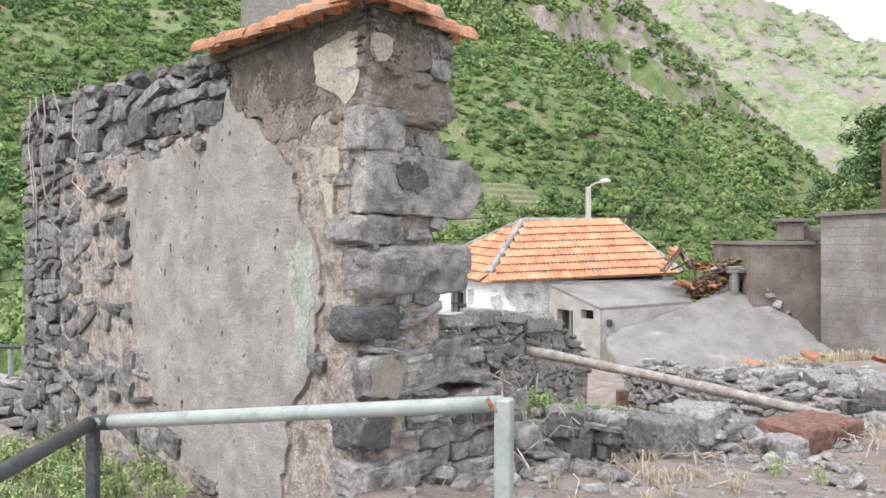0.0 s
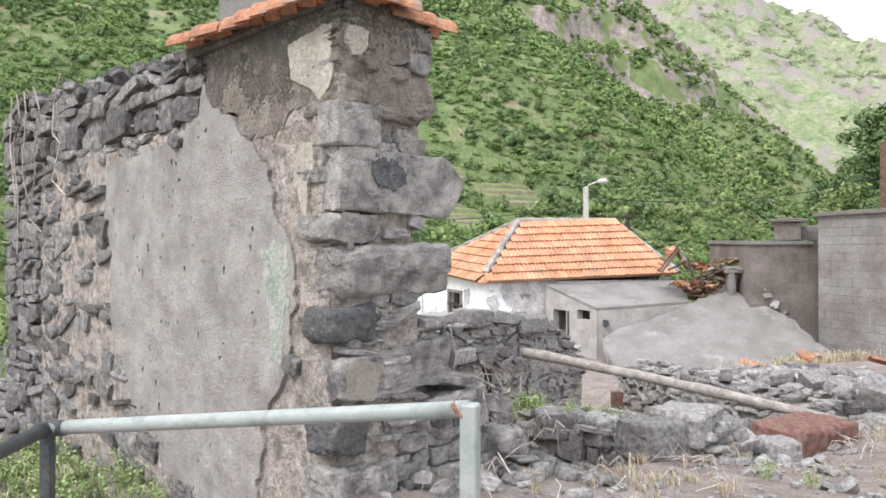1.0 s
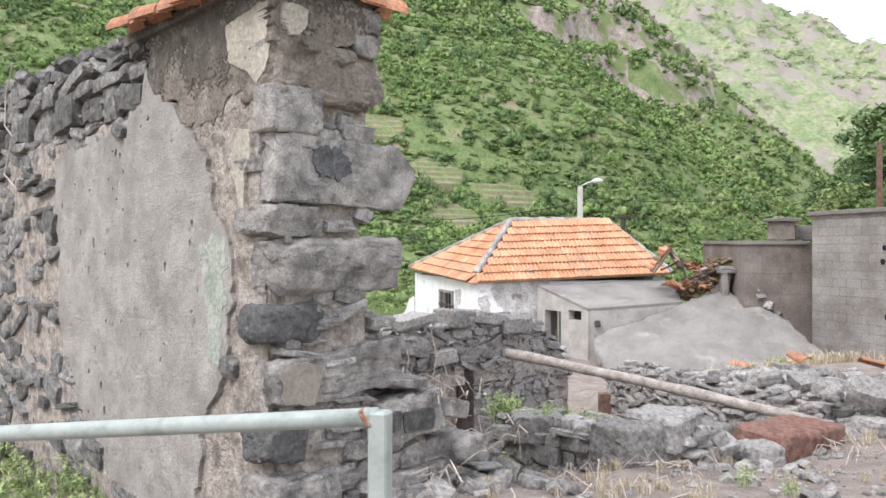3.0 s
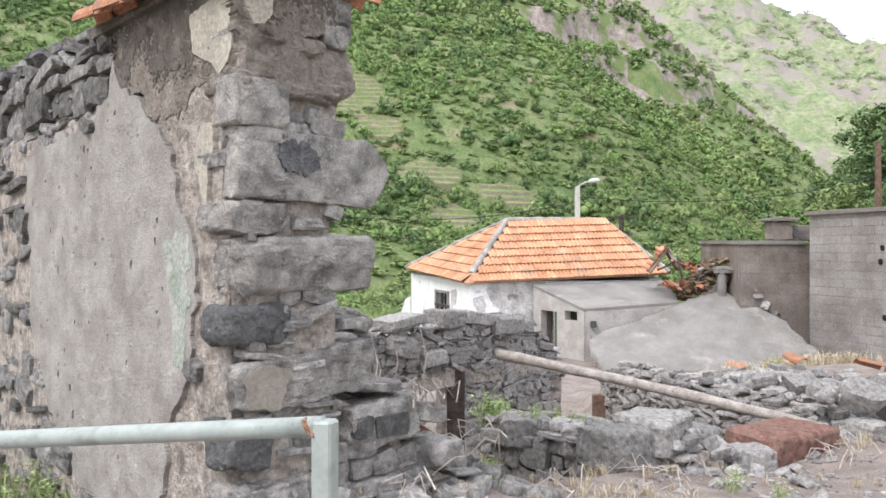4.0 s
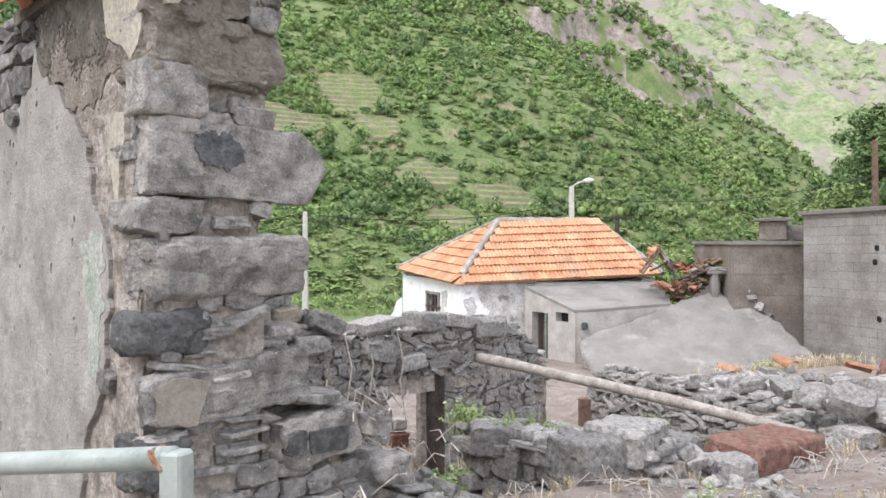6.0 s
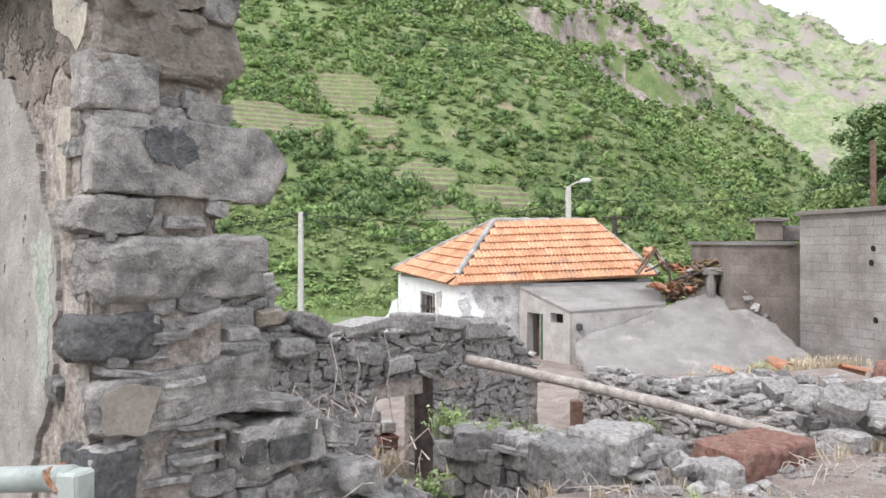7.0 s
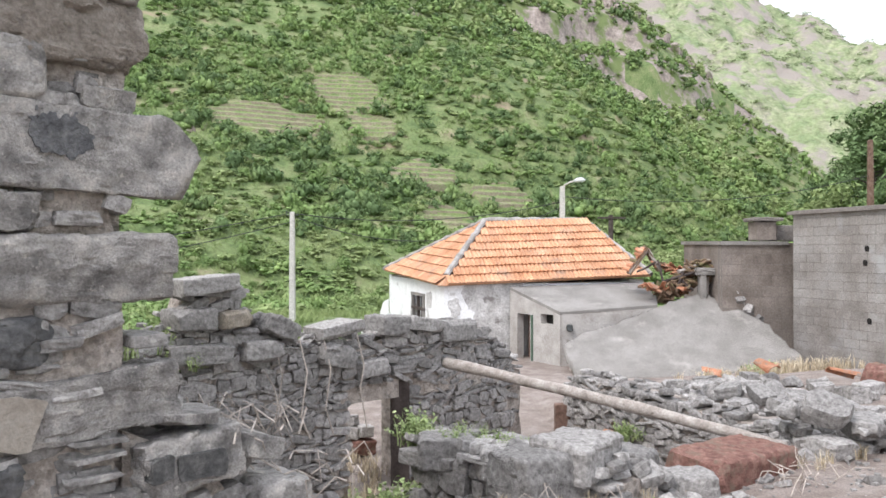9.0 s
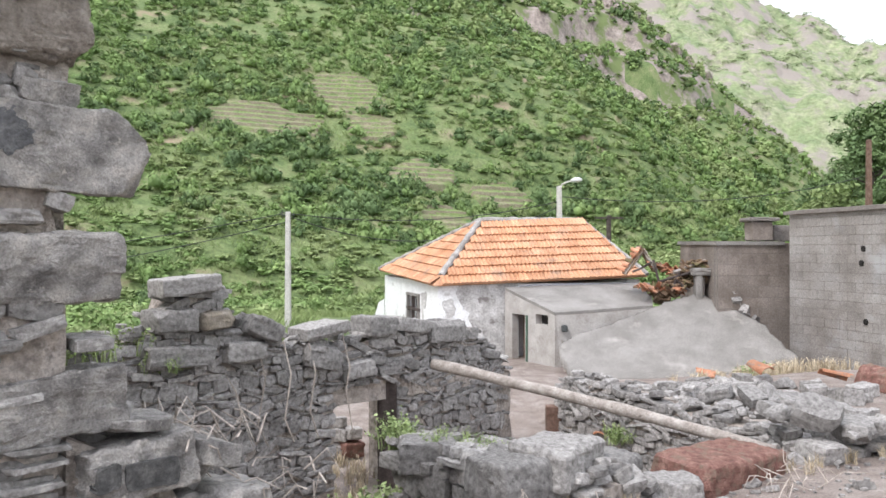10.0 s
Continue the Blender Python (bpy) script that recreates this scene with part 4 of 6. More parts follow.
rough_box(bm, Matrix.Translation(at(0.22, 0.72, 2.575)) @ turn_to(DU), (0.52, 1.5, 0.06), 2, 0.008)
part("mortar_bed", bm, SOOT_SHADE, ROOF, "mortar bed under the tiles, soot and eave shade in its dark colour")
bm = bmesh.new()
rough_box(bm, Matrix.Translation(at(0.42, 0.9, 2.6)) @ turn_to(DU), (0.42, 1.2, 1.0), 4, 0.008, 0.02)
part("chimney_block", bm, CONCRETE, ROOF, "grey rendered block with a yellow stain")

# ---- back, end and partition walls ----
BACK = wall_thing("wall_back", "ruined dry basalt back wall with a timber-lintelled doorway")
rubble_wall(BACK, at(1.2, 4.1), at(4.62, 4.1), 0.5, lin((0, -1.1), (1, -1.1)), lin((0, 0.55), (0.3, 0.7), (0.40, 0.8), (0.42, 1.08), (0.60, 1.10), (0.63, 0.78), (0.82, 0.62), (1, 0.42)), 31, size=(0.07, 0.22), wild=0.24, pack=0.03)
PIECE = wall_thing("wall_door", "broken basalt wall over a timber lintel beside the doorway")
rubble_wall(PIECE, at(5.5, 4.1), at(7.6, 4.1), 0.5, lin((0, -1.2), (1, -1.2)), lin((0, 0.02), (0.5, 0.02), (0.8, 0.1), (1, -0.15)), 32, size=(0.07, 0.22), wild=0.24, pack=0.03, cap=False)
rubble_wall(PIECE, at(4.5, 4.06), at(7.55, 4.06), 0.5, lin((0, 0.06), (1, 0.0)), lin((0, 0.42), (0.2, 0.55), (0.5, 0.52), (0.78, 0.46), (0.9, 0.1), (1, -0.1)), 33, size=(0.07, 0.22), wild=0.24, pack=0.03)
END = wall_thing("wall_end", "low collapsed end wall of grey basalt rubble")
rubble_wall(END, at(8.45, 4.0), at(7.35, 2.1), 0.5, lin((0, -1.2), (1, -1.1)), lin((0, -0.42), (0.3, -0.25), (1, -0.16)), 34, size=(0.07, 0.22), wild=0.24, pack=0.02)
rubble_wall(END, at(7.35, 2.1), at(6.75, 0.1), 0.5, lin((0, -1.2), (1, -1.0)), lin((0, -0.16), (1, -0.2)), 35, size=(0.07, 0.22), wild=0.24, pack=0.02)
PARTITION = wall_thing("wall_partition", "low broken stub of basalt partition wall with weeds on top")
rubble_wall(PARTITION, at(3.42, 1.75), at(3.42, -0.1), 0.55, lin((0, -1.0), (1, -0.9)), lin((0, -0.05), (0.5, 0.0), (1, 0.08)), 36, size=(0.12, 0.28))
LOW = wall_thing("wall_low", "low tumbled remains of the front wall in grey basalt")
rubble_wall(LOW, at(3.4, -0.12), at(4.5, -0.12), 0.6, lin((0, -0.7), (1, -0.6)), lin((0, 0.04), (0.7, -0.08), (1, -0.3)), 37, size=(0.12, 0.26))


def crown_stone(u0, u1, z0, z1, seed, material=BASALT, v=3.95, depth=0.4, tilt=0.0):
    """A large stone of the back wall, from u0 to u1 on its face."""
    me = chiselled(seed, (u1 - u0, depth, z1 - z0), 0.2, 10, 8)
    me.materials.append(material)
    hang("large_stone", me, BACK, "", Matrix.Translation(at((u0 + u1) / 2, v + depth / 2, (z0 + z1) / 2)) @ turn_to(DU) @ Matrix.Rotation(radians(tilt), 4, "Y"))


TAN_STONE = mat("tan_stone", [(0.20, 0.17, 0.13), (0.29, 0.25, 0.20), (0.36, 0.32, 0.27)], 14, 0.88, 0.7, 70)
for i, (u0, u1, z0, z1, material, tilt) in enumerate(((2.61, 3.2, 1.06, 1.22, BASALT, -5), (2.54, 2.97, 0.72, 0.92, BASALT, 0), (3.0, 3.33, 0.72, 0.88, TAN_STONE, -3), (2.49, 3.17, 0.38, 0.58, BASALT, 1), (3.26, 3.73, 0.36, 0.56, BASALT, 3), (3.5, 3.9, 0.58, 0.78, BASALT, 22),
                                                      (4.17, 4.76, 0.53, 0.68, BASALT, -8), (5.0, 5.42, 0.49, 0.71, BASALT, 4), (5.4, 6.0, 0.50, 0.66, BASALT, 9), (4.2, 4.64, 0.20, 0.45, BASALT, 12), (5.96, 6.55, 0.34, 0.60, BASALT, 2), (4.7, 5.1, 0.06, 0.24, BASALT, -6))):
    crown_stone(u0, u1, z0, z1, 900 + i, material, tilt=tilt)


def timber(name, p, q, size, material, label, category, seed=0, group=""):
    """A squared, slightly worn timber from p to q."""
    p, q = Vector(p), Vector(q)
    d = q - p
    bm = bmesh.new()
    rot = d.to_track_quat("Z", "Y").to_matrix().to_4x4()
    rough_box(bm, Matrix.Translation(p) @ rot, (size[0], size[1], d.length), 3, 0.004, 0.012, seed)
    me = bpy.data.meshes.new(name)
    bm.to_mesh(me)
    bm.free()
    me.materials.append(material)
    return tagged(new(name, me), label, category, group)


timber("door_lintel", at(4.45, 4.2, -0.03), at(6.1, 4.2, 0.03), (0.09, 0.34), DARK_WOOD, "dark weathered timber lintel over the ruined doorway", "lintel")
timber("door_jamb", at(5.42, 4.15, -1.5), at(5.42, 4.15, -0.05), (0.22, 0.2), DARK_WOOD, "dark weathered timber door jamb standing under the lintel", "door jamb")
timber("timber_post", at(8.36, 3.95, -1.6), at(8.36, 3.95, -0.74), (0.24, 0.2), BROWN_WOOD, "short brown squared timber post beside the gap", "post")


def build_log():
    bm = bmesh.new()
    a, b = Vector((1.18, 10.25, 0.13)), Vector((4.05, 7.62, -0.20))
    pts, rad = [], []
    for i in range(15):
        t = i / 14
        p = a.lerp(b, t) + Vector((0.02 * noise.noise(Vector((t * 4, 0, 0))), 0, 0.03 * math.sin(t * 3.1) - 0.02 * t + 0.015 * noise.noise(Vector((t * 5, 3, 0)))))
        pts.append(p)
        rad.append(lerp(0.066, 0.052, t) * (1 + 0.22 * noise.noise(Vector((t * 7, 5, 0)))))
    tube(bm, pts, rad, 12)
    me = bpy.data.meshes.new("log")
    bm.to_mesh(me)
    bm.free()
    me.materials.append(WOOD)
    me.polygons.foreach_set("use_smooth", [True] * len(me.polygons))
    tagged(new("log", me), "long bleached grey wooden pole leaning across the ruin", "log")


build_log()


def loose_stone(p, size, seed, rot=(0, 0, 0), material=BASALT, name="loose_stone", label="loose grey basalt stone lying on the rubble", group="loose stones"):
    me = chiselled(seed, size, 0.3, 12)
    me.materials.append(material)
    ob = new(name, me)
    ob.matrix_basis = Matrix.Translation(p) @ Euler([radians(a) for a in rot]).to_matrix().to_4x4()
    return tagged(ob, label, "stone", group)


def build_red_block():
    me = chiselled(44, (1.12, 0.50, 0.31), 0.30, 18, 5, 0.6)
    me.materials.append(RED_TUFF)
    ob = new("red_block", me)
    ob.matrix_basis = Matrix.Translation((3.38, 7.08, -0.225)) @ Euler((radians(3), radians(2), radians(38))).to_matrix().to_4x4()
    tagged(ob, "cut block of reddish volcanic tuff lying on rubble", "stone block")


build_red_block()
for i, (u0, u1, z0, z1, vv) in enumerate(((2.85, 3.4, -0.1, 0.22, 0.1), (3.2, 3.75, 0.0, 0.27, 0.05), (3.72, 4.12, -0.22, 0.13, 0.0), (4.15, 4.5, -0.3, -0.08, -0.25), (3.35, 3.7, -0.2, 0.05, 1.3), (3.45, 3.8, -0.2, 0.06, 0.8))):
    loose_stone(at((u0 + u1) / 2, vv + 0.15, (z0 + z1) / 2), (u1 - u0, 0.42, z1 - z0), 300 + i, (4 * (i % 3) - 4, 3, 40 + 13 * i))

# ---- handrail ----
RAIL = thing("handrail", "pale green painted steel pipe handrail with a rusty welded end", "handrail", place=(-0.5, 2.4, 0))
E_END, E_BEND, E_NEAR = Vector((0.174, 2.235, 1.05)), Vector((-1.2, 2.63, 0.905)), Vector((-1.06, 1.2, 0.95))
bm = bmesh.new()
tube(bm, [E_END.lerp(E_BEND, k / 6) for k in range(7)], 0.024, 16)
top_pipe = part("top_pipe", bm, PAINT, RAIL, "", smooth=True)
bm = bmesh.new()
tube(bm, [E_BEND, E_BEND.lerp(E_NEAR, 0.5), E_NEAR], 0.023, 16)
return_pipe = part("return_pipe", bm, DARK_PAINT, RAIL, "dark grey pipe", smooth=True)
bm = bmesh.new()
tube(bm, [E_BEND + Vector((0.07, -0.02, 0.006)), E_BEND, E_BEND + (E_NEAR - E_BEND).normalized() * 0.05], 0.0265, 16)
part("elbow", bm, DARK_PAINT, return_pipe, "dark elbow joint", smooth=True)
bm = bmesh.new()
rough_box(bm, Matrix.Translation(E_END + Vector((0.004, 0.0, -1.15))) @ turn_to(E_END - E_BEND), (0.05, 0.05, 1.165), 2, 0.0008, 0.006)
part("post", bm, PAINT, RAIL)
bm = bmesh.new()
rough_box(bm, Matrix.Translation(E_END + Vector((-0.012, 0.002, -0.022))) @ turn_to(E_END - E_BEND) @ Matrix.Rotation(radians(-38), 4, "Y"), (0.013, 0.053, 0.05), 2, 0.002, 0.004)
part("rusty_weld", bm, RUST, top_pipe, "rusty weld at the corner")
bm = bmesh.new()
rough_box(bm, Matrix.Translation(E_BEND + Vector((0, 0, -1.1))), (0.038, 0.038, 1.1), 2, 0.0008, 0.005)
part("post", bm, DARK_PAINT, RAIL, "dark grey post")


# ---- the tiled house ----
HOUSE = thing("house", "small white house with orange tiled hip roof and patchy walls", "house", place=(3, 23, -1.3))
HA, HB, HC, HD = Vector((1.11, 20.8, 0.60)), Vector((6.85, 22.0, 0.80)), Vector((5.4, 28.0, 0.95)), Vector((-0.75, 26.6, 0.86))
R1, R2 = Vector((2.40, 23.3, 2.32)), Vector((5.45, 24.05, 2.34))


def tile_mesh(w=0.235, length=0.40):
    """An interlocking clay tile: a shallow S across, thick at its lower lip."""
    n, v, f = 6, [], []
    prof = [(0.0, 0.012), (0.18, 0.046), (0.36, 0.046), (0.5, 0.014), (0.66, 0.040), (0.84, 0.040), (1.0, 0.010)]
    for y, lift in ((0.0, 0.038), (length, 0.0)):
        v += [Vector(((x - 0.5) * w, y, h + lift)) for x, h in prof]
    v += [Vector(((x - 0.5) * w, 0.015, -0.01)) for x, h in prof]
    m = len(prof)
    for k in range(m - 1):
        f += [(k, k + 1, m + k + 1, m + k), (2 * m + k, 2 * m + k + 1, k + 1, k)]
    return mesh_of("roof_tile", v, f, TILE)


TILE_MESH = tile_mesh()


def lay_tiles(parent, e0, e1, t0, t1, rows, seed):
    """Courses of tiles on the roof plane with eave e0-e1 and top t0-t1."""
    rnd = random.Random(seed)
    x = (e1 - e0).normalized()
    up = (t0 - e0) - x * (t0 - e0).dot(x)
    h = up.length
    up.normalize()
    nrm = x.cross(up)
    if nrm.z < 0:
        nrm = -nrm
    left_k = (t0 - e0).dot(x) / h
    right_k = (e1 - t1).dot(x) / h
    width = (e1 - e0).length
    course = h / rows
    for r in range(rows):
        y = r * course - 0.06
        a, b = left_k * (y + course), width - right_k * (y + course)
        n = int((b - a) / 0.235) + 1
        for c in range(n):
            p = e0 + x * (a + (c + 0.5) * (b - a) / n) + up * (y + rnd.uniform(-0.008, 0.008)) + nrm * (0.03 + rnd.uniform(-0.004, 0.004))
            tilt = up * math.cos(0.06) + nrm * -0.06 * 0.6
            m = basis(p, x, tilt.normalized(), x.cross(tilt.normalized()))
            m = m @ Matrix.Rotation(rnd.gauss(0, 0.012), 4, "Z") @ Matrix.Diagonal(((b - a) / n / 0.232, (course + 0.05) / 0.40, 1, 1))
            hang("roof_tile", TILE_MESH, parent, "", m)


def quad_slab(verts, thick, material, parent, name, label=""):
    """A thick flat sheet over the given corners."""
    bm = bmesh.new()
    top = [bm.verts.new(v) for v in verts]
    bot = [bm.verts.new(Vector(v) - Vector((0, 0, thick))) for v in verts]
    bm.faces.new(top)
    bm.faces.new(bot[::-1])
    n = len(top)
    for k in range(n):
        bm.faces.new((top[k], bot[k], bot[(k + 1) % n], top[(k + 1) % n]))
    bmesh.ops.recalc_face_normals(bm, faces=bm.faces)
    return part(name, bm, material, parent, label)


def wall_panel(p, q, z0, z1, thick, material, parent, name, holes=(), label="", seed=0):
    """An upright wall from p to q (face on that line, body to its left), with openings (run0, run1, z0, z1) through it."""
    p, q = Vector((p[0], p[1], 0)), Vector((q[0], q[1], 0))
    d = (q - p)
    length = d.length
    d.normalize()
    inward = Vector((-d.y, d.x, 0))
    xs = sorted({0.0, length, *[h[0] for h in holes], *[h[1] for h in holes], *[length * k / 8 for k in range(9)]})
    zs = sorted({z0, z1, *[h[2] for h in holes], *[h[3] for h in holes]})
    bm = bmesh.new()
    cache = {}

    def vert(i, k, s):
        if (i, k, s) not in cache:
            w = thick if s else 0.012 * noise.noise(Vector((xs[i] * 2, zs[k] * 2, seed)))
            top = z1(xs[i]) if callable(z1) else zs[k]
            cache[(i, k, s)] = bm.verts.new(p + d * xs[i] + inward * w + Vector((0, 0, zs[k])))
        return cache[(i, k, s)]

    solid = {(i, k) for i in range(len(xs) - 1) for k in range(len(zs) - 1) if not any(h[0] <= (xs[i] + xs[i + 1]) / 2 <= h[1] and h[2] <= (zs[k] + zs[k + 1]) / 2 <= h[3] for h in holes)}
    for i, k in solid:
        for s in (0, 1):
            bm.faces.new((vert(i, k, s), vert(i + 1, k, s), vert(i + 1, k + 1, s), vert(i, k + 1, s)))
        for di, dk, a, b in ((0, -1, (i, k), (i + 1, k)), (1, 0, (i + 1, k), (i + 1, k + 1)), (0, 1, (i + 1, k + 1), (i, k + 1)), (-1, 0, (i, k + 1), (i, k))):
            if (i + di, k + dk) not in solid:
                bm.faces.new((vert(*a, 0), vert(*b, 0), vert(*b, 1), vert(*a, 1)))
    bmesh.ops.recalc_face_normals(bm, faces=bm.faces)
    return part(name, bm, material, parent, label)


def inset(p, q, s):
    return Vector(p).lerp(Vector(q), s)


CEN = (HA + HB + HC + HD) / 4
WA, WB, WC, WD = [c.lerp(CEN, 0.045) for c in (HA, HB, HC, HD)]
wall_panel(WA, WB, -1.5, 0.62, 0.4, WHITEWASH, HOUSE, "wall", label="patchy whitewashed rubble wall")
left_len = (Vector(WD.xy) - Vector(WA.xy)).length
wall_panel(WD, WA, -1.5, 0.66, 0.4, WHITEWASH, HOUSE, "wall", holes=((left_len - 2.9, left_len - 1.75, -0.62, 0.22),), label="white painted wall with a window hole")
wall_panel(WB, WC, -1.5, 0.7, 0.4, WHITEWASH, HOUSE, "wall")
wall_panel(WC, WD, -1.5, 0.7, 0.4, WHITEWASH, HOUSE, "wall")
quad_slab([HA + Vector((0, 0, 0)), HB, R2, R1], 0.03, TILE, HOUSE, "roof_deck")
quad_slab([HD, HA, R1], 0.03, TILE, HOUSE, "roof_deck")
quad_slab([HB, HC, R2], 0.03, TILE, HOUSE, "roof_deck")
quad_slab([HC, HD, R1, R2], 0.03, TILE, HOUSE, "roof_deck")
lay_tiles(HOUSE, HA, HB, R1, R2, 8, 1)
lay_tiles(HOUSE, HD, HA, R1, R1, 8, 2)
for a, b, r in ((R1, R2, 0.09), (HA.lerp(R1, 0.12), R1, 0.085), (HD, R1, 0.08), (HB, R2, 0.08)):
    bm = bmesh.new()
    n = max(4, int((b - a).length / 0.35))
    tube(bm, [a.lerp(b, k / (2 * n)) + Vector((0, 0, 0.03 + 0.012 * ((k * 7) % 3))) for k in range(2 * n + 1)], [r * (1.08 if k % 2 else 0.95) for k in range(2 * n + 1)], 8)
    part("ridge_cap", bm, RIDGE, HOUSE, "grey mortared ridge tiles")

SHED = mat("shed_render", [(0.31, 0.285, 0.26), (0.40, 0.375, 0.35), (0.48, 0.455, 0.43)], 2.2, 0.95, 0.5, 30, (0.26, 0.235, 0.21), stain_scale=2.5, stain_cut=(0.58, 0.68), grit=0.4)
LEAN = thing("lean_to", "grey concrete lean-to shed with a flat sloping slab roof", "shed", place=(5, 20, -1.3))
LL, LK, LR, LB = Vector((2.93, 21.15, 0.53)), Vector((3.93, 19.15, 0.03)), Vector((6.35, 19.6, 0.17)), Vector((6.9, 21.9, 0.62))
quad_slab([LL, LK, LR, LB], 0.07, CONCRETE, LEAN, "slab_roof", "weathered concrete roof slab")
wall_panel(LL, LK, -1.5, -0.05, 0.2, SHED, LEAN, "wall", holes=((1.42, 1.95, -0.30, -0.06), (0.35, 0.95, -1.5, 0.0 - 0.12)), label="grey rendered wall with a door and small square window")


def wedge(p, q, lo, hp, hq, thick, material, parent, name):
    """An upright wall strip from p to q with a sloping top."""
    d = (Vector(q) - Vector(p))
    n = Vector((-d.y, d.x, 0)).normalized() * thick
    p, q = Vector((p[0], p[1], 0)), Vector((q[0], q[1], 0))
    bm = bmesh.new()
    ring = [[bm.verts.new(a + o + Vector((0, 0, z))) for a, z in ((p, lo), (q, lo), (q, hq), (p, hp))] for o in (Vector(), n)]
    bm.faces.new(ring[0])
    bm.faces.new(ring[1][::-1])
    for k in range(4):
        j = (k + 1) % 4
        bm.faces.new((ring[0][j], ring[0][k], ring[1][k], ring[1][j]))
    bmesh.ops.recalc_face_normals(bm, faces=bm.faces)
    part(name, bm, material, parent)


wedge(LL, LK, -0.05, 0.47, -0.035, 0.2, SHED, LEAN, "gable")
wedge(LK + Vector((0.05, 0.02, 0)), LR, -0.02, -0.018, 0.11, 0.2, SHED, LEAN, "gable")
wall_panel(LK + Vector((0.05, 0, 0)), LR, -1.5, -0.02, 0.2, SHED, LEAN, "wall")
bm = bmesh.new()
DL = (Vector(LK.xy) - Vector(LL.xy)).normalized()
rough_box(bm, Matrix.Translation(Vector((LL.x + DL.x * 1.05, LL.y + DL.y * 1.05, -1.5))) @ turn_to((DL.x, DL.y)), (0.07, 0.06, 1.38), 1, 0.003, 0.004)
part("door_frame", bm, mat("green_frame", [(0.06, 0.10, 0.07), (0.10, 0.15, 0.11)], 8, 0.8, 0.1), LEAN, "dark green door post")
bm = bmesh.new()
rough_box(bm, Matrix.Translation(Vector((LL.x + DL.x * 0.65 + 0.35, LL.y + DL.y * 0.65 + 0.2, -1.5))) @ turn_to((DL.x, DL.y)), (0.7, 0.04, 1.36), 1, 0.003, 0.004)
part("door", bm, BROWN_WOOD, LEAN, "shabby half-open door leaf")
# Panel behind the small window, painted as the unlit inside.
bm = bmesh.new()
rough_box(bm, Matrix.Translation(Vector((LL.x + DL.x * 1.68 + 0.17, LL.y + DL.y * 1.68 + 0.1, -0.36))) @ turn_to((DL.x, DL.y)), (0.7, 0.02, 0.36), 1, 0.001)
part("window_void", bm, DARK, LEAN, "near-black panel painting the shade inside the unglazed opening")
bm = bmesh.new()
rough_box(bm, Matrix.Translation(Vector((4.15, 19.13, -0.42))), (0.14, 0.10, 0.16), 1, 0.006, 0.02)
part("meter_box", bm, DARK_PAINT, LEAN, "small dark fitting on the wall")

# white rendered patches, window joinery and downpipe of the house
DA = (Vector(WB.xy) - Vector(WA.xy)).normalized()
NA = Vector((-DA.y, DA.x))
DLF = (Vector(WD.xy) - Vector(WA.xy)).normalized()
NLF = Vector((DLF.y, -DLF.x))


def on_house_front(a, z, out):
    return Vector((WA.x + DA.x * a - NA.x * out, WA.y + DA.y * a - NA.y * out, z))


def on_house_left(a, z, out):
    n = Vector((-DLF.y, DLF.x))
    if n.x > 0:
        n = -n
    return Vector((WA.x + DLF.x * a + n.x * out, WA.y + DLF.y * a + n.y * out, z))


BARE = mat("bare_rubble_render", [(0.36, 0.345, 0.33), (0.50, 0.485, 0.47), (0.64, 0.63, 0.62)], 3.5, 0.95, 0.8, 22, (0.22, 0.20, 0.19), stain_scale=3, stain_cut=(0.58, 0.66))
skin("bare_patch", [(0.55, 0.62), (2.1, 0.68), (2.1, -1.4), (1.0, -1.4), (0.9, -0.6), (0.75, -0.1), (0.5, 0.25)], on_house_front, BARE, HOUSE, "bare rubble where the whitewash has fallen", 0.02, 0.08, 0.12)
skin("bare_patch", [(1.0, 0.3), (1.5, 0.35), (1.55, 0.0), (1.2, -0.1)], on_house_left, BARE, HOUSE, "fallen render beside the window", 0.02, 0.06, 0.08)
skin("bare_patch", [(0.1, 0.2), (0.42, 0.25), (0.45, -0.2), (0.2, -0.25)], on_house_front, BARE, HOUSE, "small fallen patch of render", 0.02, 0.05, 0.06)
for a, w, z0, z1 in ((1.75, 0.10, -0.62, 0.22), (2.9, 0.10, -0.62, 0.22), (2.32, 0.07, -0.6, 0.2)):
    bm = bmesh.new()
    rough_box(bm, Matrix.Translation(on_house_left(a, z0, 0.02)) @ turn_to((DLF.x, DLF.y)), (w, 0.08, z1 - z0), 0, 0, 0.005)
    part("window_frame", bm, CONCRETE if w > 0.08 else DARK_WOOD, HOUSE, "grey window surround")
for z in (0.2, -0.2):
    bm = bmesh.new()
    rough_box(bm, Matrix.Translation(on_house_left(2.32, z, 0.025)) @ turn_to((DLF.x, DLF.y)), (1.3, 0.08, 0.08), 0, 0, 0.005)
    part("window_bar", bm, CONCRETE if z > 0 else DARK_WOOD, HOUSE)
# Panel set back in the window, its black standing for the room's shade.
bm = bmesh.new()
rough_box(bm, Matrix.Translation(on_house_left(2.32, -0.7, -0.25)) @ turn_to((DLF.x, DLF.y)), (1.3, 0.02, 1.0), 0)
part("window_void", bm, DARK, HOUSE, "near-black panel painting the room's shade behind the window")
bm = bmesh.new()
dp = on_house_front(1.95, 0.0, 0.06)
tube(bm, [Vector((dp.x, dp.y, 0.05)), Vector((dp.x, dp.y, -1.4))], 0.035, 8)
downpipe = part("downpipe", bm, DARK_PAINT, HOUSE, "dark downpipe")
bm = bmesh.new()
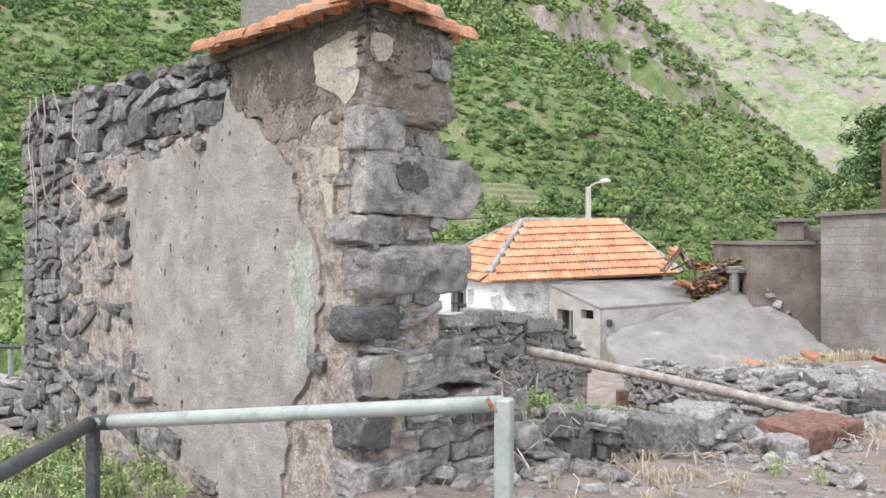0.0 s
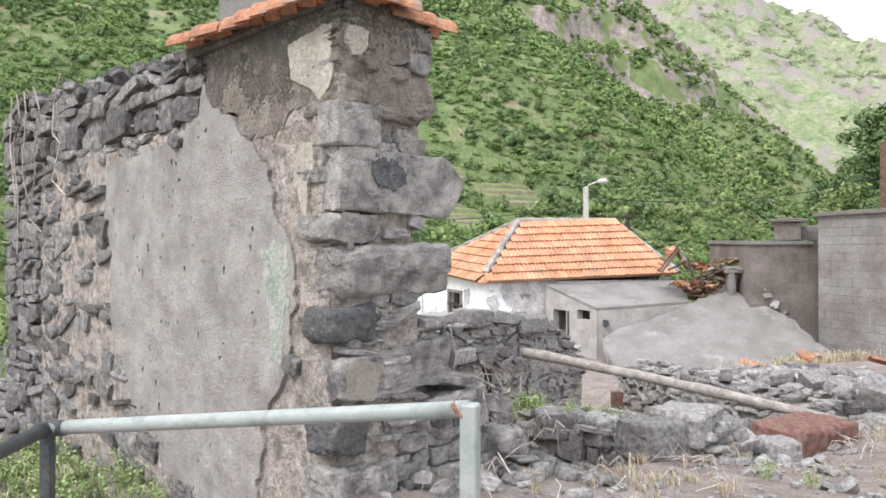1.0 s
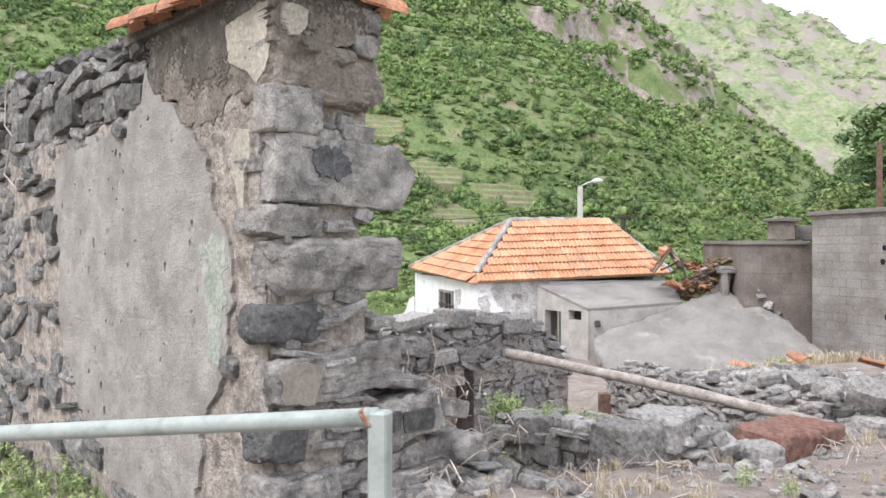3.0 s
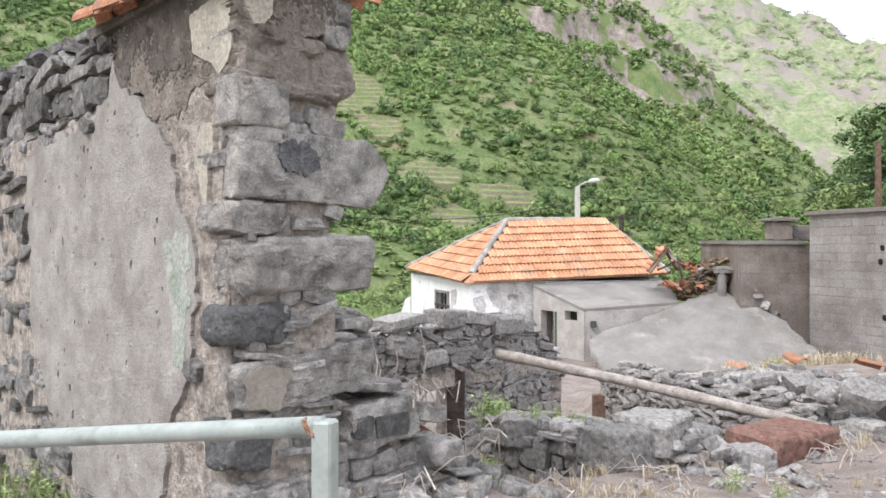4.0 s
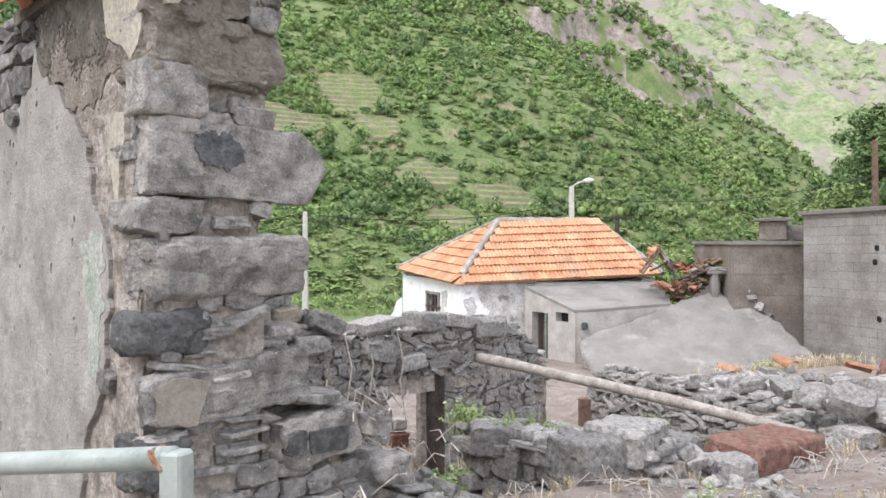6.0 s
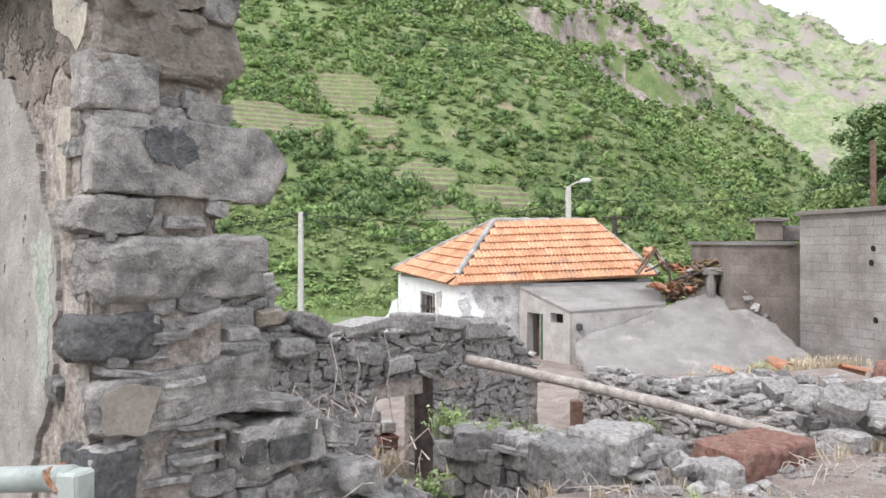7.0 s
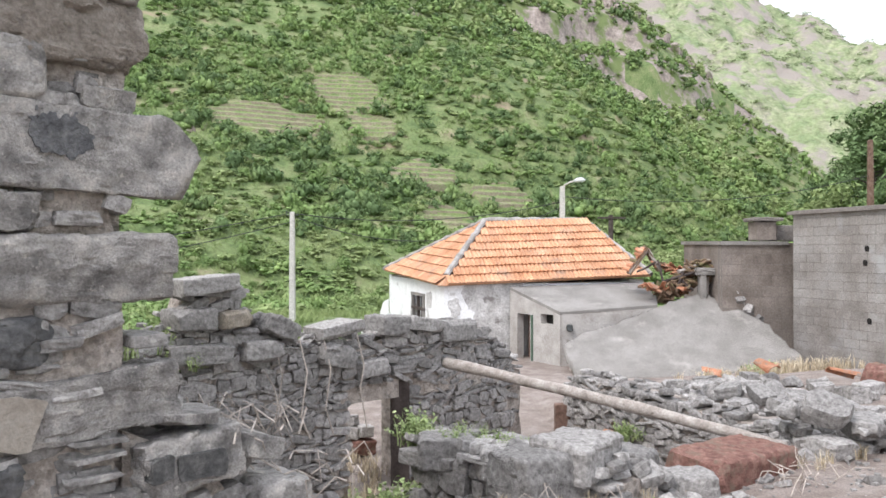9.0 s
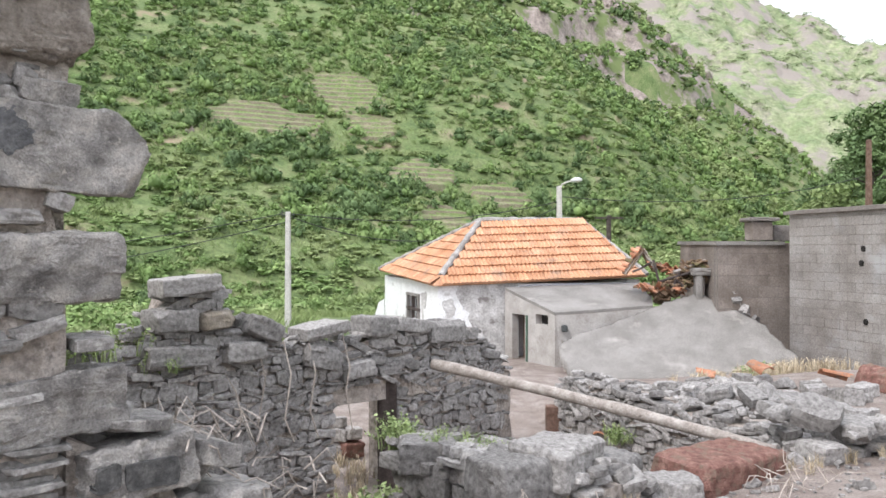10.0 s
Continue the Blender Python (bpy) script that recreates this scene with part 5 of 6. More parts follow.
tube(bm, [Vector((dp.x, dp.y, 0.26)), Vector((dp.x, dp.y, 0.10)), Vector((dp.x, dp.y, 0.02))], [0.16, 0.15, 0.05], 10)
part("hopper", bm, WHITEWASH, downpipe, "white rain hopper")
# curved white garden wall end beside the house
bm = bmesh.new()
base = on_house_left(5.9, 0, 0)
prof = [(0.0, -1.5), (0.9, -1.5), (0.9, -0.95), (0.55, -0.85), (0.3, -0.6), (0.18, -0.2), (0.0, -0.1)]
fr = [bm.verts.new(base + Vector((-a, -0.1, z))) for a, z in prof]
bk = [bm.verts.new(base + Vector((-a, 0.15, z))) for a, z in prof]
bm.faces.new(fr)
bm.faces.new(bk[::-1])
for k in range(len(prof)):
    j = (k + 1) % len(prof)
    bm.faces.new((fr[j], fr[k], bk[k], bk[j]))
bmesh.ops.recalc_face_normals(bm, faces=bm.faces)
part("wing_wall", bm, WHITEWASH, HOUSE, "white curved wing wall")

# ---- the sloping concrete slab ----
def build_slab():
    owner = thing("concrete_slab", "large sloping slab of weathered grey concrete over a stone plinth", "slab", place=(6, 18, -1.3))
    out = [(7.65, 20.06), (6.73, 19.79), (4.08, 18.64), (3.9, 18.5), (4.05, 17.55), (5.93, 17.40), (7.41, 17.5), (9.0, 17.85), (8.68, 18.87), (8.1, 19.6)]
    h = lambda x, y: 0.36 + (0.039 * (x - 7.93) + 0.515 * (y - 19.9)) / 0.856
    bm = bmesh.new()
    cell, keep = 0.045, set()
    for i in range(75, 210):
        for k in range(380, 455):
            x, y = (i + 0.5) * cell, (k + 0.5) * cell
            if in_poly((x + 0.06 * noise.noise(Vector((x * 3, y * 3, 0))), y + 0.06 * noise.noise(Vector((x * 3, y * 3, 5)))), out):
                keep.add((i, k))
    top, low = {}, {}

    def vert(i, k, b):
        store = low if b else top
        if (i, k) not in store:
            x, y = i * cell, k * cell
            z = h(x, y) + 0.03 * noise.noise(Vector((x, y, 2))) + 0.012 * noise.noise(Vector((x * 5, y * 5, 2)))
            store[(i, k)] = bm.verts.new((x, y, z - (0.16 if b else 0)))
        return store[(i, k)]

    for i, k in keep:
        bm.faces.new((vert(i, k, 0), vert(i + 1, k, 0), vert(i + 1, k + 1, 0), vert(i, k + 1, 0)))
        for di, dk, a, b in ((0, -1, (i, k), (i + 1, k)), (1, 0, (i + 1, k), (i + 1, k + 1)), (0, 1, (i + 1, k + 1), (i, k + 1)), (-1, 0, (i, k + 1), (i, k))):
            if (i + di, k + dk) not in keep:
                bm.faces.new((vert(*a, 0), vert(*b, 0), vert(*b, 1), vert(*a, 1)))
    bmesh.ops.recalc_face_normals(bm, faces=bm.faces)
    part("slab", bm, CONCRETE, owner, "", smooth=True)
    bm = bmesh.new()
    vs = [bm.verts.new(Vector((x, y, h(x, y) - 0.12))) for x, y in [Vector((6.6, 18.7)).lerp(Vector(p), 0.95).to_tuple() for p in out]]
    lo = [bm.verts.new(Vector((v.co.x, v.co.y, -1.6))) for v in vs]
    bm.faces.new(vs)
    for k in range(len(vs)):
        j = (k + 1) % len(vs)
        bm.faces.new((vs[k], lo[k], lo[j], vs[j]))
    bmesh.ops.recalc_face_normals(bm, faces=bm.faces)
    part("plinth", bm, MORTAR, owner, "rough mortared plinth")


build_slab()

# ---- concrete block buildings ----
def block_wall(owner, p, q, z0, z1, bw, bh, seed, thick=0.2, material=BLOCKS):
    """Courses of concrete blocks laid in bond before a recessed joint body; the face runs from p to q, body to its left."""
    rnd = random.Random(seed)
    p, q = Vector((*p, 0)), Vector((*q, 0))
    d = q - p
    length = d.length
    d.normalize()
    inward = Vector((-d.y, d.x, 0))
    rot = turn_to(d)
    bm = bmesh.new()
    rough_box(bm, Matrix.Translation((p + q) / 2 + inward * (thick / 2 + 0.012) + Vector((0, 0, z0))) @ rot, (length, thick, z1 - z0))
    part("joint_body", bm, JOINT, owner, "dark recessed mortar joints")
    bm = bmesh.new()
    rough_box(bm, Matrix.Translation((0, 0, -0.5)), (1, 1, 1))
    bmesh.ops.bevel(bm, geom=bm.edges[:], offset=0.02, segments=1, affect="EDGES")
    me = bpy.data.meshes.new("block")
    bm.to_mesh(me)
    bm.free()
    me.materials.append(material)
    rows = int(round((z1 - z0) / bh))
    for r in range(rows):
        x = -(bw / 2) * (r % 2)
        while x < length:
            a, b = max(0, x), min(length, x + bw)
            if b - a > 0.06:
                c = p + d * ((a + b) / 2) + inward * (0.056 + rnd.uniform(-0.003, 0.003)) + Vector((0, 0, z0 + (r + 0.5) * bh))
                hang("block", me, owner, "", scaled(c, rot @ Matrix.Rotation(rnd.gauss(0, 0.004), 4, "Y"), (b - a - 0.009, 0.1, bh - 0.009)))
            x += bw
    return d, inward


TALL = thing("block_building", "tall windowless building of bare grey concrete blocks", "building", place=(10, 18, -1))
block_wall(TALL, (9.3, 18.9), (10.75, 14.1), -1.2, 2.3, 0.42, 0.2, 1)
block_wall(TALL, (13.5, 19.9), (9.32, 18.92), -1.2, 2.3, 0.42, 0.2, 2)
quad_slab([Vector((9.2, 18.98, 2.38)), Vector((10.65, 14.1, 2.38)), Vector((15, 14.5, 2.45)), Vector((13.6, 20.0, 2.45))], 0.08, JOINT, TALL, "roof_slab", "thin dark roof slab")
# No real holes: black boxes on the face paint their shade.
for y, z in ((16.9, 1.45), (16.95, 1.15), (16.85, -0.05)):
    bm = bmesh.new()
    x = 9.3 + (18.9 - y) * 1.45 / 4.8
    rough_box(bm, Matrix.Translation((x + 0.03, y, z)) @ turn_to((0.289, -0.957)), (0.11, 0.10, 0.12), 1, 0.012, 0.02)
    part("broken_hole", bm, DARK, TALL, "near-black box painting the shade of a broken hole in a block")
LOWB = thing("low_block_building", "lower dark concrete block building with a flat slab roof", "building", place=(8.6, 20, -1))
block_wall(LOWB, (7.82, 19.35), (10.3, 19.58), -1.2, 1.62, 0.5, 0.26, 3, material=BROWN_BLOCKS)
block_wall(LOWB, (7.9, 22.5), (7.8, 19.4), -1.2, 1.62, 0.5, 0.26, 4, material=BROWN_BLOCKS)
quad_slab([Vector((7.76, 19.3, 1.70)), Vector((9.45, 19.45, 1.70)), Vector((9.9, 22.6, 1.74)), Vector((7.86, 22.6, 1.74))], 0.09, CONCRETE, LOWB, "roof_slab", "pale flat roof slab")
bm = bmesh.new()
rough_box(bm, Matrix.Translation((9.05, 20.0, 1.72)), (0.5, 0.5, 0.46), 2, 0.01, 0.02)
chimney = part("chimney", bm, BROWN_BLOCKS, LOWB, "squat block chimney")
bm = bmesh.new()
rough_box(bm, Matrix.Translation((9.07, 20.0, 2.19)), (0.72, 0.7, 0.09), 1, 0.01, 0.02)
part("chimney_cap", bm, JOINT, chimney, "dark slab cap")
bm = bmesh.new()
rough_box(bm, Matrix.Translation((9.85, 20.3, 1.72)), (0.9, 0.6, 0.38), 2, 0.01, 0.02)
part("roof_box", bm, JOINT, LOWB, "dark low roof box")

# ---- wrecked outhouse between the house and the block buildings ----
WRECK = thing("wrecked_outhouse", "collapsed outhouse of broken orange tiles, beams and rubble posts", "ruin", place=(7.4, 20, -1))
rnd = random.Random(8)
for a, b, r in (((5.85, 20.3, 0.9), (6.3, 20.3, 1.52), 0.05), ((6.3, 20.3, 1.52), (6.6, 20.2, 1.0), 0.045), ((6.0, 20.2, 0.95), (6.45, 20.1, 1.2), 0.03), ((6.5, 20.1, 1.25), (6.62, 20.0, 0.6), 0.03), ((6.6, 20.1, 0.7), (7.4, 20.0, 0.95), 0.035),
                ((6.9, 20.0, 0.45), (7.1, 20.0, 0.95), 0.03), ((7.0, 20.1, 0.95), (7.9, 20.3, 1.25), 0.05), ((7.2, 20.1, 0.62), (7.95, 20.4, 0.8), 0.045), ((7.0, 20.0, 0.8), (7.35, 20.0, 0.5), 0.03), ((7.3, 20.4, 0.5), (8.3, 20.2, 1.22), 0.05)):
    bm = bmesh.new()
    tube(bm, [Vector(a), Vector(a).lerp(Vector(b), 0.5) + Vector((0, 0, rnd.uniform(-0.03, 0.03))), Vector(b)], r, 6)
    part("beam", bm, DARK_WOOD if rnd.random() < 0.6 else WOOD, WRECK)
MOSSY = BARREL.copy()
MOSSY.materials[0] = mat("mossy_tile", [(0.10, 0.065, 0.045), (0.18, 0.12, 0.08), (0.24, 0.18, 0.11)], 6, 0.9, 0.3, 40, (0.16, 0.17, 0.07), stain_scale=5)
for i in range(96):
    t = rnd.random()
    k = i % 4
    if k == 0:
        p = Vector((5.85 + 0.45 * t, 20.25, 0.98 + 0.6 * t))
        e = Euler((rnd.gauss(0.2, 0.2), -0.9, rnd.gauss(0, 0.3)))
    elif k == 1:
        p = Vector((6.55 + 0.7 * t, 20.3, 1.12 - 0.22 * t + rnd.uniform(-0.05, 0.05)))
        e = Euler((rnd.gauss(0.4, 0.3), rnd.gauss(0.2, 0.3), rnd.uniform(0, 3)))
    elif k == 2:
        p = Vector((7.3 + 0.9 * t, 20.1 + rnd.uniform(0, 0.4), 1.0 + 0.22 * t + rnd.uniform(-0.1, 0.05)))
        e = Euler((rnd.gauss(0.4, 0.4), rnd.gauss(0.3, 0.4), rnd.uniform(0, 3)))
    else:
        p = Vector((6.0 + 1.1 * t, 19.75 + rnd.uniform(-0.1, 0.3), 0.40 - 0.05 * t + rnd.uniform(0, 0.08) + 0.1))
        e = Euler((rnd.gauss(0.3, 0.3), rnd.gauss(0, 0.3), rnd.uniform(0, 3)))
    hang("roof_tile", MOSSY if k == 2 or i % 5 == 0 else BARREL, WRECK, "", Matrix.Translation(p) @ e.to_matrix().to_4x4() @ Matrix.Diagonal((0.8, 0.6, 0.7, 1)))
TILE_HEAP = MOSSY.materials[0]
quad_slab([Vector((5.86, 20.2, 0.92)), Vector((6.28, 20.2, 1.56)), Vector((6.36, 21.0, 1.58)), Vector((5.94, 21.0, 0.94))], 0.05, TILE_HEAP, WRECK, "gable_slope", "mossy broken tile slope")
quad_slab([Vector((6.28, 20.2, 1.56)), Vector((6.62, 20.25, 0.98)), Vector((6.70, 21.0, 1.0)), Vector((6.36, 21.0, 1.58))], 0.05, TILE_HEAP, WRECK, "gable_slope", "mossy broken tile slope")
heap = Heap()
for _ in range(260):
    t = rnd.random()
    x = 6.65 + 1.95 * t
    top = 0.62 + 0.55 * step(6.7, 7.6, x) - 0.1 * step(8.2, 8.6, x)
    s = rnd.uniform(0.10, 0.24)
    heap.add(rnd.choice(SMALL), scaled(Vector((x, 20.25 + rnd.uniform(-0.2, 0.3), top - 0.45 * rnd.random() ** 1.6)), Euler((rnd.gauss(0.2, 0.4), rnd.gauss(0, 0.4), rnd.uniform(0, 6))).to_matrix().to_4x4(), (s * 1.6, s, s * 0.3)))
heap.done("broken_tiles", TILE_HEAP, WRECK)
for i in range(22):
    p = Vector((6.55 + 0.75 * rnd.random(), 20.05 + 0.3 * rnd.random(), 0.42 + rnd.uniform(-0.05, 0.04)))
    hang("roof_tile", BARREL, WRECK, "", Matrix.Translation(p) @ Euler((rnd.gauss(0.3, 0.2), rnd.gauss(0, 0.2), rnd.gauss(0.4, 0.5))).to_matrix().to_4x4() @ Matrix.Diagonal((0.9, 0.7, 0.6, 1)))
for x, w in ((7.55, 0.16), (8.12, 0.2)):
    bm = bmesh.new()
    rough_box(bm, Matrix.Translation((x, 19.95, -0.6)), (w, 0.25, 1.52), 4, 0.012, 0.02)
    part("post", bm, CONCRETE, WRECK, "rough grey post")
bm = bmesh.new()
rough_box(bm, Matrix.Translation((7.85, 19.95, 0.88)), (0.95, 0.3, 0.17), 4, 0.02, 0.03)
part("lintel", bm, CONCRETE, WRECK, "rough grey concrete lintel")
# Black sheet between the posts, in place of the shaded inside.
bm = bmesh.new()
rough_box(bm, Matrix.Translation((7.85, 20.3, -0.6)), (0.6, 0.03, 1.5), 0)
part("opening", bm, DARK, WRECK, "near-black sheet painting the shade inside the opening")
for x, z in ((7.72, 0.88), (7.95, 0.88)):
    bm = bmesh.new()
    tube(bm, [Vector((x, 20.05, z)), Vector((x + rnd.uniform(-0.12, 0.12), 20.0, 0.1))], 0.035, 6)
    part("plank", bm, WOOD, WRECK)
heap = Heap()
for _ in range(120):
    t = rnd.random()
    s = rnd.uniform(0.08, 0.24)
    heap.add(rnd.choice(SMALL), scaled(Vector((8.2 + 0.75 * t, 19.6 + rnd.uniform(-0.2, 0.3), -0.9 + (1.5 - 1.0 * t) * rnd.random() ** 0.6)), Euler((rnd.random() * 3, rnd.random() * 3, rnd.random() * 3)).to_matrix().to_4x4(), (s, s, s * 0.7)))
heap.done("rubble", BASALT_STUFF, WRECK)

# ---- poles, lamp and cables ----
def concrete_pole(name, x, y, z0, z1, w, label, category="utility pole", group="", material=POLE):
    bm = bmesh.new()
    n = 6
    for k in range(1):
        rough_box(bm, Matrix.Translation((x, y, z0)), (w, w, z1 - z0), n, 0.0, w * 0.12)
    for v in bm.verts:
        s = lerp(1.0, 0.72, (v.co.z - z0) / (z1 - z0))
        v.co.x, v.co.y = x + (v.co.x - x) * s, y + (v.co.y - y) * s
    owner = thing(name, label, category, group, place=(x, y, z0))
    part("shaft", bm, material, owner)
    return owner


LEFT_POLE = concrete_pole("utility_pole", -4.5, 30.2, -2.0, 2.98, 0.24, "tall pale concrete utility pole carrying cables", group="utility poles")
for dx in (-0.22, 0.22):
    bm = bmesh.new()
    tube(bm, [Vector((-4.5, 30.2, 2.85)), Vector((-4.5 + dx, 30.2, 2.85)), Vector((-4.5 + dx, 30.2, 3.0))], 0.025, 6)
    part("bracket", bm, DARK_PAINT, LEFT_POLE)
STREET = concrete_pole("street_lamp", 5.85, 30.9, -1.5, 4.0, 0.26, "concrete street lamp post with a curved arm and grey head", "street lamp")
bm = bmesh.new()
tube(bm, [Vector((5.85, 30.9, 3.9)), Vector((5.95, 30.85, 4.05)), Vector((6.15, 30.8, 4.15)), Vector((6.32, 30.75, 4.18))], 0.035, 8)
arm = part("arm", bm, POLE, STREET, "", smooth=True)
bm = bmesh.new()
tube(bm, [Vector((6.27, 30.75, 4.18)), Vector((6.4, 30.7, 4.21)), Vector((6.58, 30.65, 4.22)), Vector((6.68, 30.6, 4.21))], [0.05, 0.10, 0.10, 0.04], 10)
part("lamp_head", bm, LAMP, arm, "pale grey lamp head", smooth=True)
RIGHT_POLE = concrete_pole("utility_pole", 20.6, 35.8, 2.5, 6.5, 0.26, "brown wooden utility pole on the slope", group="utility poles", material=BROWN_WOOD)
FARP = concrete_pole("utility_pole", 10.2, 42.0, -1.5, 3.4, 0.3, "short dark wooden pole with a crossarm behind the house", group="utility poles", material=DARK_WOOD)
bm = bmesh.new()
rough_box(bm, Matrix.Translation((10.2, 41.9, 3.2)), (1.5, 0.1, 0.1), 1, 0.005, 0.01)
part("crossarm", bm, DARK_WOOD, FARP)


def cable(a, b, sag, r=0.016):
    bm = bmesh.new()
    a, b = Vector(a), Vector(b)
    tube(bm, [a.lerp(b, k / 16) - Vector((0, 0, 4 * sag * (k / 16) * (1 - k / 16))) for k in range(17)], r, 5)
    me = bpy.data.meshes.new("overhead_cable")
    bm.to_mesh(me)
    bm.free()
    me.materials.append(CABLE)
    tagged(new("overhead_cable", me), "thin black overhead cable slung between poles", "cable", "overhead cables")


cable((-4.7, 30.2, 2.95), (5.85, 30.9, 3.4), 0.5)
cable((-4.3, 30.2, 2.75), (5.85, 30.9, 3.2), 1.1)
cable((-4.7, 30.2, 2.9), (-22, 26.0, 0.6), 0.4)
cable((-4.5, 30.2, 2.6), (-22, 26.3, -0.2), 0.5)
cable((5.85, 30.9, 3.6), (20.6, 35.8, 4.9), 0.6)

# ---- loose rubble ----
rnd = random.Random(77)
heap = Heap()
placed = 0
for _ in range(1500):
    x, y = rnd.uniform(3.6, 9.0), rnd.uniform(7.3, 13.6)
    u, v = uv(x, y)
    wall_u = 8.2 - 0.42 * (4.1 - v) if v < 4.3 else 8.6
    off = u - wall_u
    if off < -0.2 or off > 3.0 or rnd.random() < off / 3.4 or v > 4.8:
        continue
    s = rnd.choice((0.08, 0.11, 0.15, 0.2, 0.27)) * rnd.uniform(0.8, 1.2)
    z = land(x, y) + lerp(0.35, 0.02, step(0, 1.6, off)) * rnd.random()
    e = Euler((rnd.gauss(0, 0.3), rnd.gauss(0, 0.3), rnd.uniform(0, 6)))
    m = scaled(Vector((x, y, z + s * 0.15)), e.to_matrix().to_4x4(), (s * rnd.uniform(1, 1.5), s, s * rnd.uniform(0.5, 0.75)))
    if s > 0.15 and placed < 120:
        ob = new("loose_stone", rnd.choice(STONE_MESH))
        ob.matrix_basis = m
        tagged(ob, "loose grey basalt stone lying in the rubble field", "stone", "loose stones")
        placed += 1
    else:
        heap.add(rnd.choice(SMALL), m)
# tumbled stones before the walls and inside the ruin
for _ in range(620):
    u, v = rnd.uniform(0.3, 7.2), rnd.gauss(0.15, 0.6)
    if 1.7 < u < 3.4 and v > -0.4 or v < -1.2 or v > 3.6 or v < -0.15 and rnd.random() < 0.65:
        continue
    s = rnd.uniform(0.04, 0.16) * (1.3 if v > 0.2 else 0.8)
    p = at(u, v)
    heap.add(rnd.choice(SMALL), scaled(Vector((p.x, p.y, land(p.x, p.y) + s * 0.15)), Euler((rnd.gauss(0, 0.4), rnd.gauss(0, 0.4), rnd.uniform(0, 6))).to_matrix().to_4x4(), (s * 1.3, s, s * 0.6)))
# spill behind the broken corner
for _ in range(260):
    u, v = rnd.uniform(0.55, 1.7), rnd.uniform(0.2, 2.0)
    top = max(-0.95, 0.86 - 0.62 * (u - 0.5) - 1.15 * max(0, v - 0.3))
    s = rnd.uniform(0.08, 0.26)
    p = at(u, v)
    ob = new("loose_stone", rnd.choice(STONE_MESH))
    ob.matrix_basis = scaled(Vector((p.x, p.y, top + rnd.uniform(-0.15, 0.02))), Euler((rnd.gauss(0, 0.4), rnd.gauss(0, 0.4), rnd.uniform(0, 6))).to_matrix().to_4x4(), (s * 1.4, s, s * 0.6))
    tagged(ob, "tumbled basalt stone in the heap behind the broken corner", "stone", "loose stones")
# gravel on the open soil
for _ in range(1100):
    u, v = rnd.uniform(-0.5, 8.0), rnd.uniform(-2.0, -0.1)
    s = rnd.choice((0.010, 0.014, 0.02, 0.034)) * rnd.uniform(0.7, 1.3)
    p = at(u, v)
    heap.add(SMALL[rnd.randrange(4)], scaled(Vector((p.x, p.y, land(p.x, p.y) + s * 0.2)), Matrix.Rotation(rnd.uniform(0, 6), 4, "Z"), (s * 1.3, s, s * 0.7)))
heap.done("rubble_stones", BASALT_STUFF, None, "scattered grey basalt rubble and gravel on bare soil", "rubble")

loose_stone((7.0, 10.9, -0.28), (0.9, 0.55, 0.42), 401, (5, 18, 30), RED_TUFF, "red_stone", "broken reddish tuff stone in the rubble field")
for i, (x, y, s) in enumerate(((4.95, 8.5, 0.33), (5.5, 9.0, 0.28), (5.9, 10.0, 0.30), (5.1, 9.8, 0.26), (6.3, 10.4, 0.28), (4.35, 7.95, 0.2), (4.75, 7.7, 0.18))):
    loose_stone((x, y, land(x, y) + 0.2 * s), (s * 1.2, s * 0.85, s * 0.6), 410 + i, (8 * (i % 3) - 8, 6, 50 * i))
for i, (x, y, z) in enumerate(((6.0, 14.6, -0.85), (6.15, 14.9, -0.8), (7.0, 15.3, -0.85), (7.3, 15.6, -0.8), (7.15, 15.45, -0.82), (5.6, 11.4, -0.2), (5.9, 9.9, -0.05), (3.3, 11.0, -0.95))):
    ob = new("broken_tile", BARREL)
    ob.matrix_basis = Matrix.Translation((x, y, z + 0.05)) @ Euler((0.25, 0.3 * (-1) ** i, 1.3 * i)).to_matrix().to_4x4() @ Matrix.Diagonal((1.3, 0.8, 0.8, 1))
    tagged(ob, "broken orange roof tile lying on the ground", "roof tile", "broken tiles")

for i, (dx, dz, s) in enumerate(((-0.1, 0.1, 0.24), (0.12, 0.1, 0.26), (0.0, 0.28, 0.22), (0.15, 0.3, 0.2), (-0.05, 0.44, 0.18))):
    loose_stone((-0.05 + dx, 11.3, -1.22 + dz), (s * 1.2, s, s * 0.75), 460 + i, (4, 5, 40 * i), RED_TUFF if i == 1 else BASALT , label="stone in a small heap in the yard")
for i, z in enumerate((-0.92, -0.80)):
    ob = new("broken_tile", BARREL)
    ob.matrix_basis = Matrix.Translation((-0.22, 11.15, z)) @ Euler((0.1, 0.2, 0.5 + i)).to_matrix().to_4x4() @ Matrix.Diagonal((1.2, 0.5, 0.9, 1))
    tagged(ob, "broken orange roof tile lying on the heap", "roof tile", "broken tiles")

# far-left terrace wall and its rail
LEFTW = wall_thing("wall_terrace", "dark dry-stone terrace wall behind the ruin")
rubble_wall(LEFTW, (-7.5, 8.7), (-4.0, 8.4), 0.5, lin((0, -1.2), (1, -1.2)), lin((0, 0.05), (1, 0.02)), 41, size=(0.12, 0.3))
FARR = thing("handrail", "thin green painted rail on the terrace behind the ruin", "handrail", place=(-6, 11, -0.6))
bm = bmesh.new()
tube(bm, [Vector((-9, 11.2, 0.10)), Vector((-5.2, 10.9, 0.10))], 0.03, 8)
part("top_pipe", bm, DARK_PAINT, FARR)
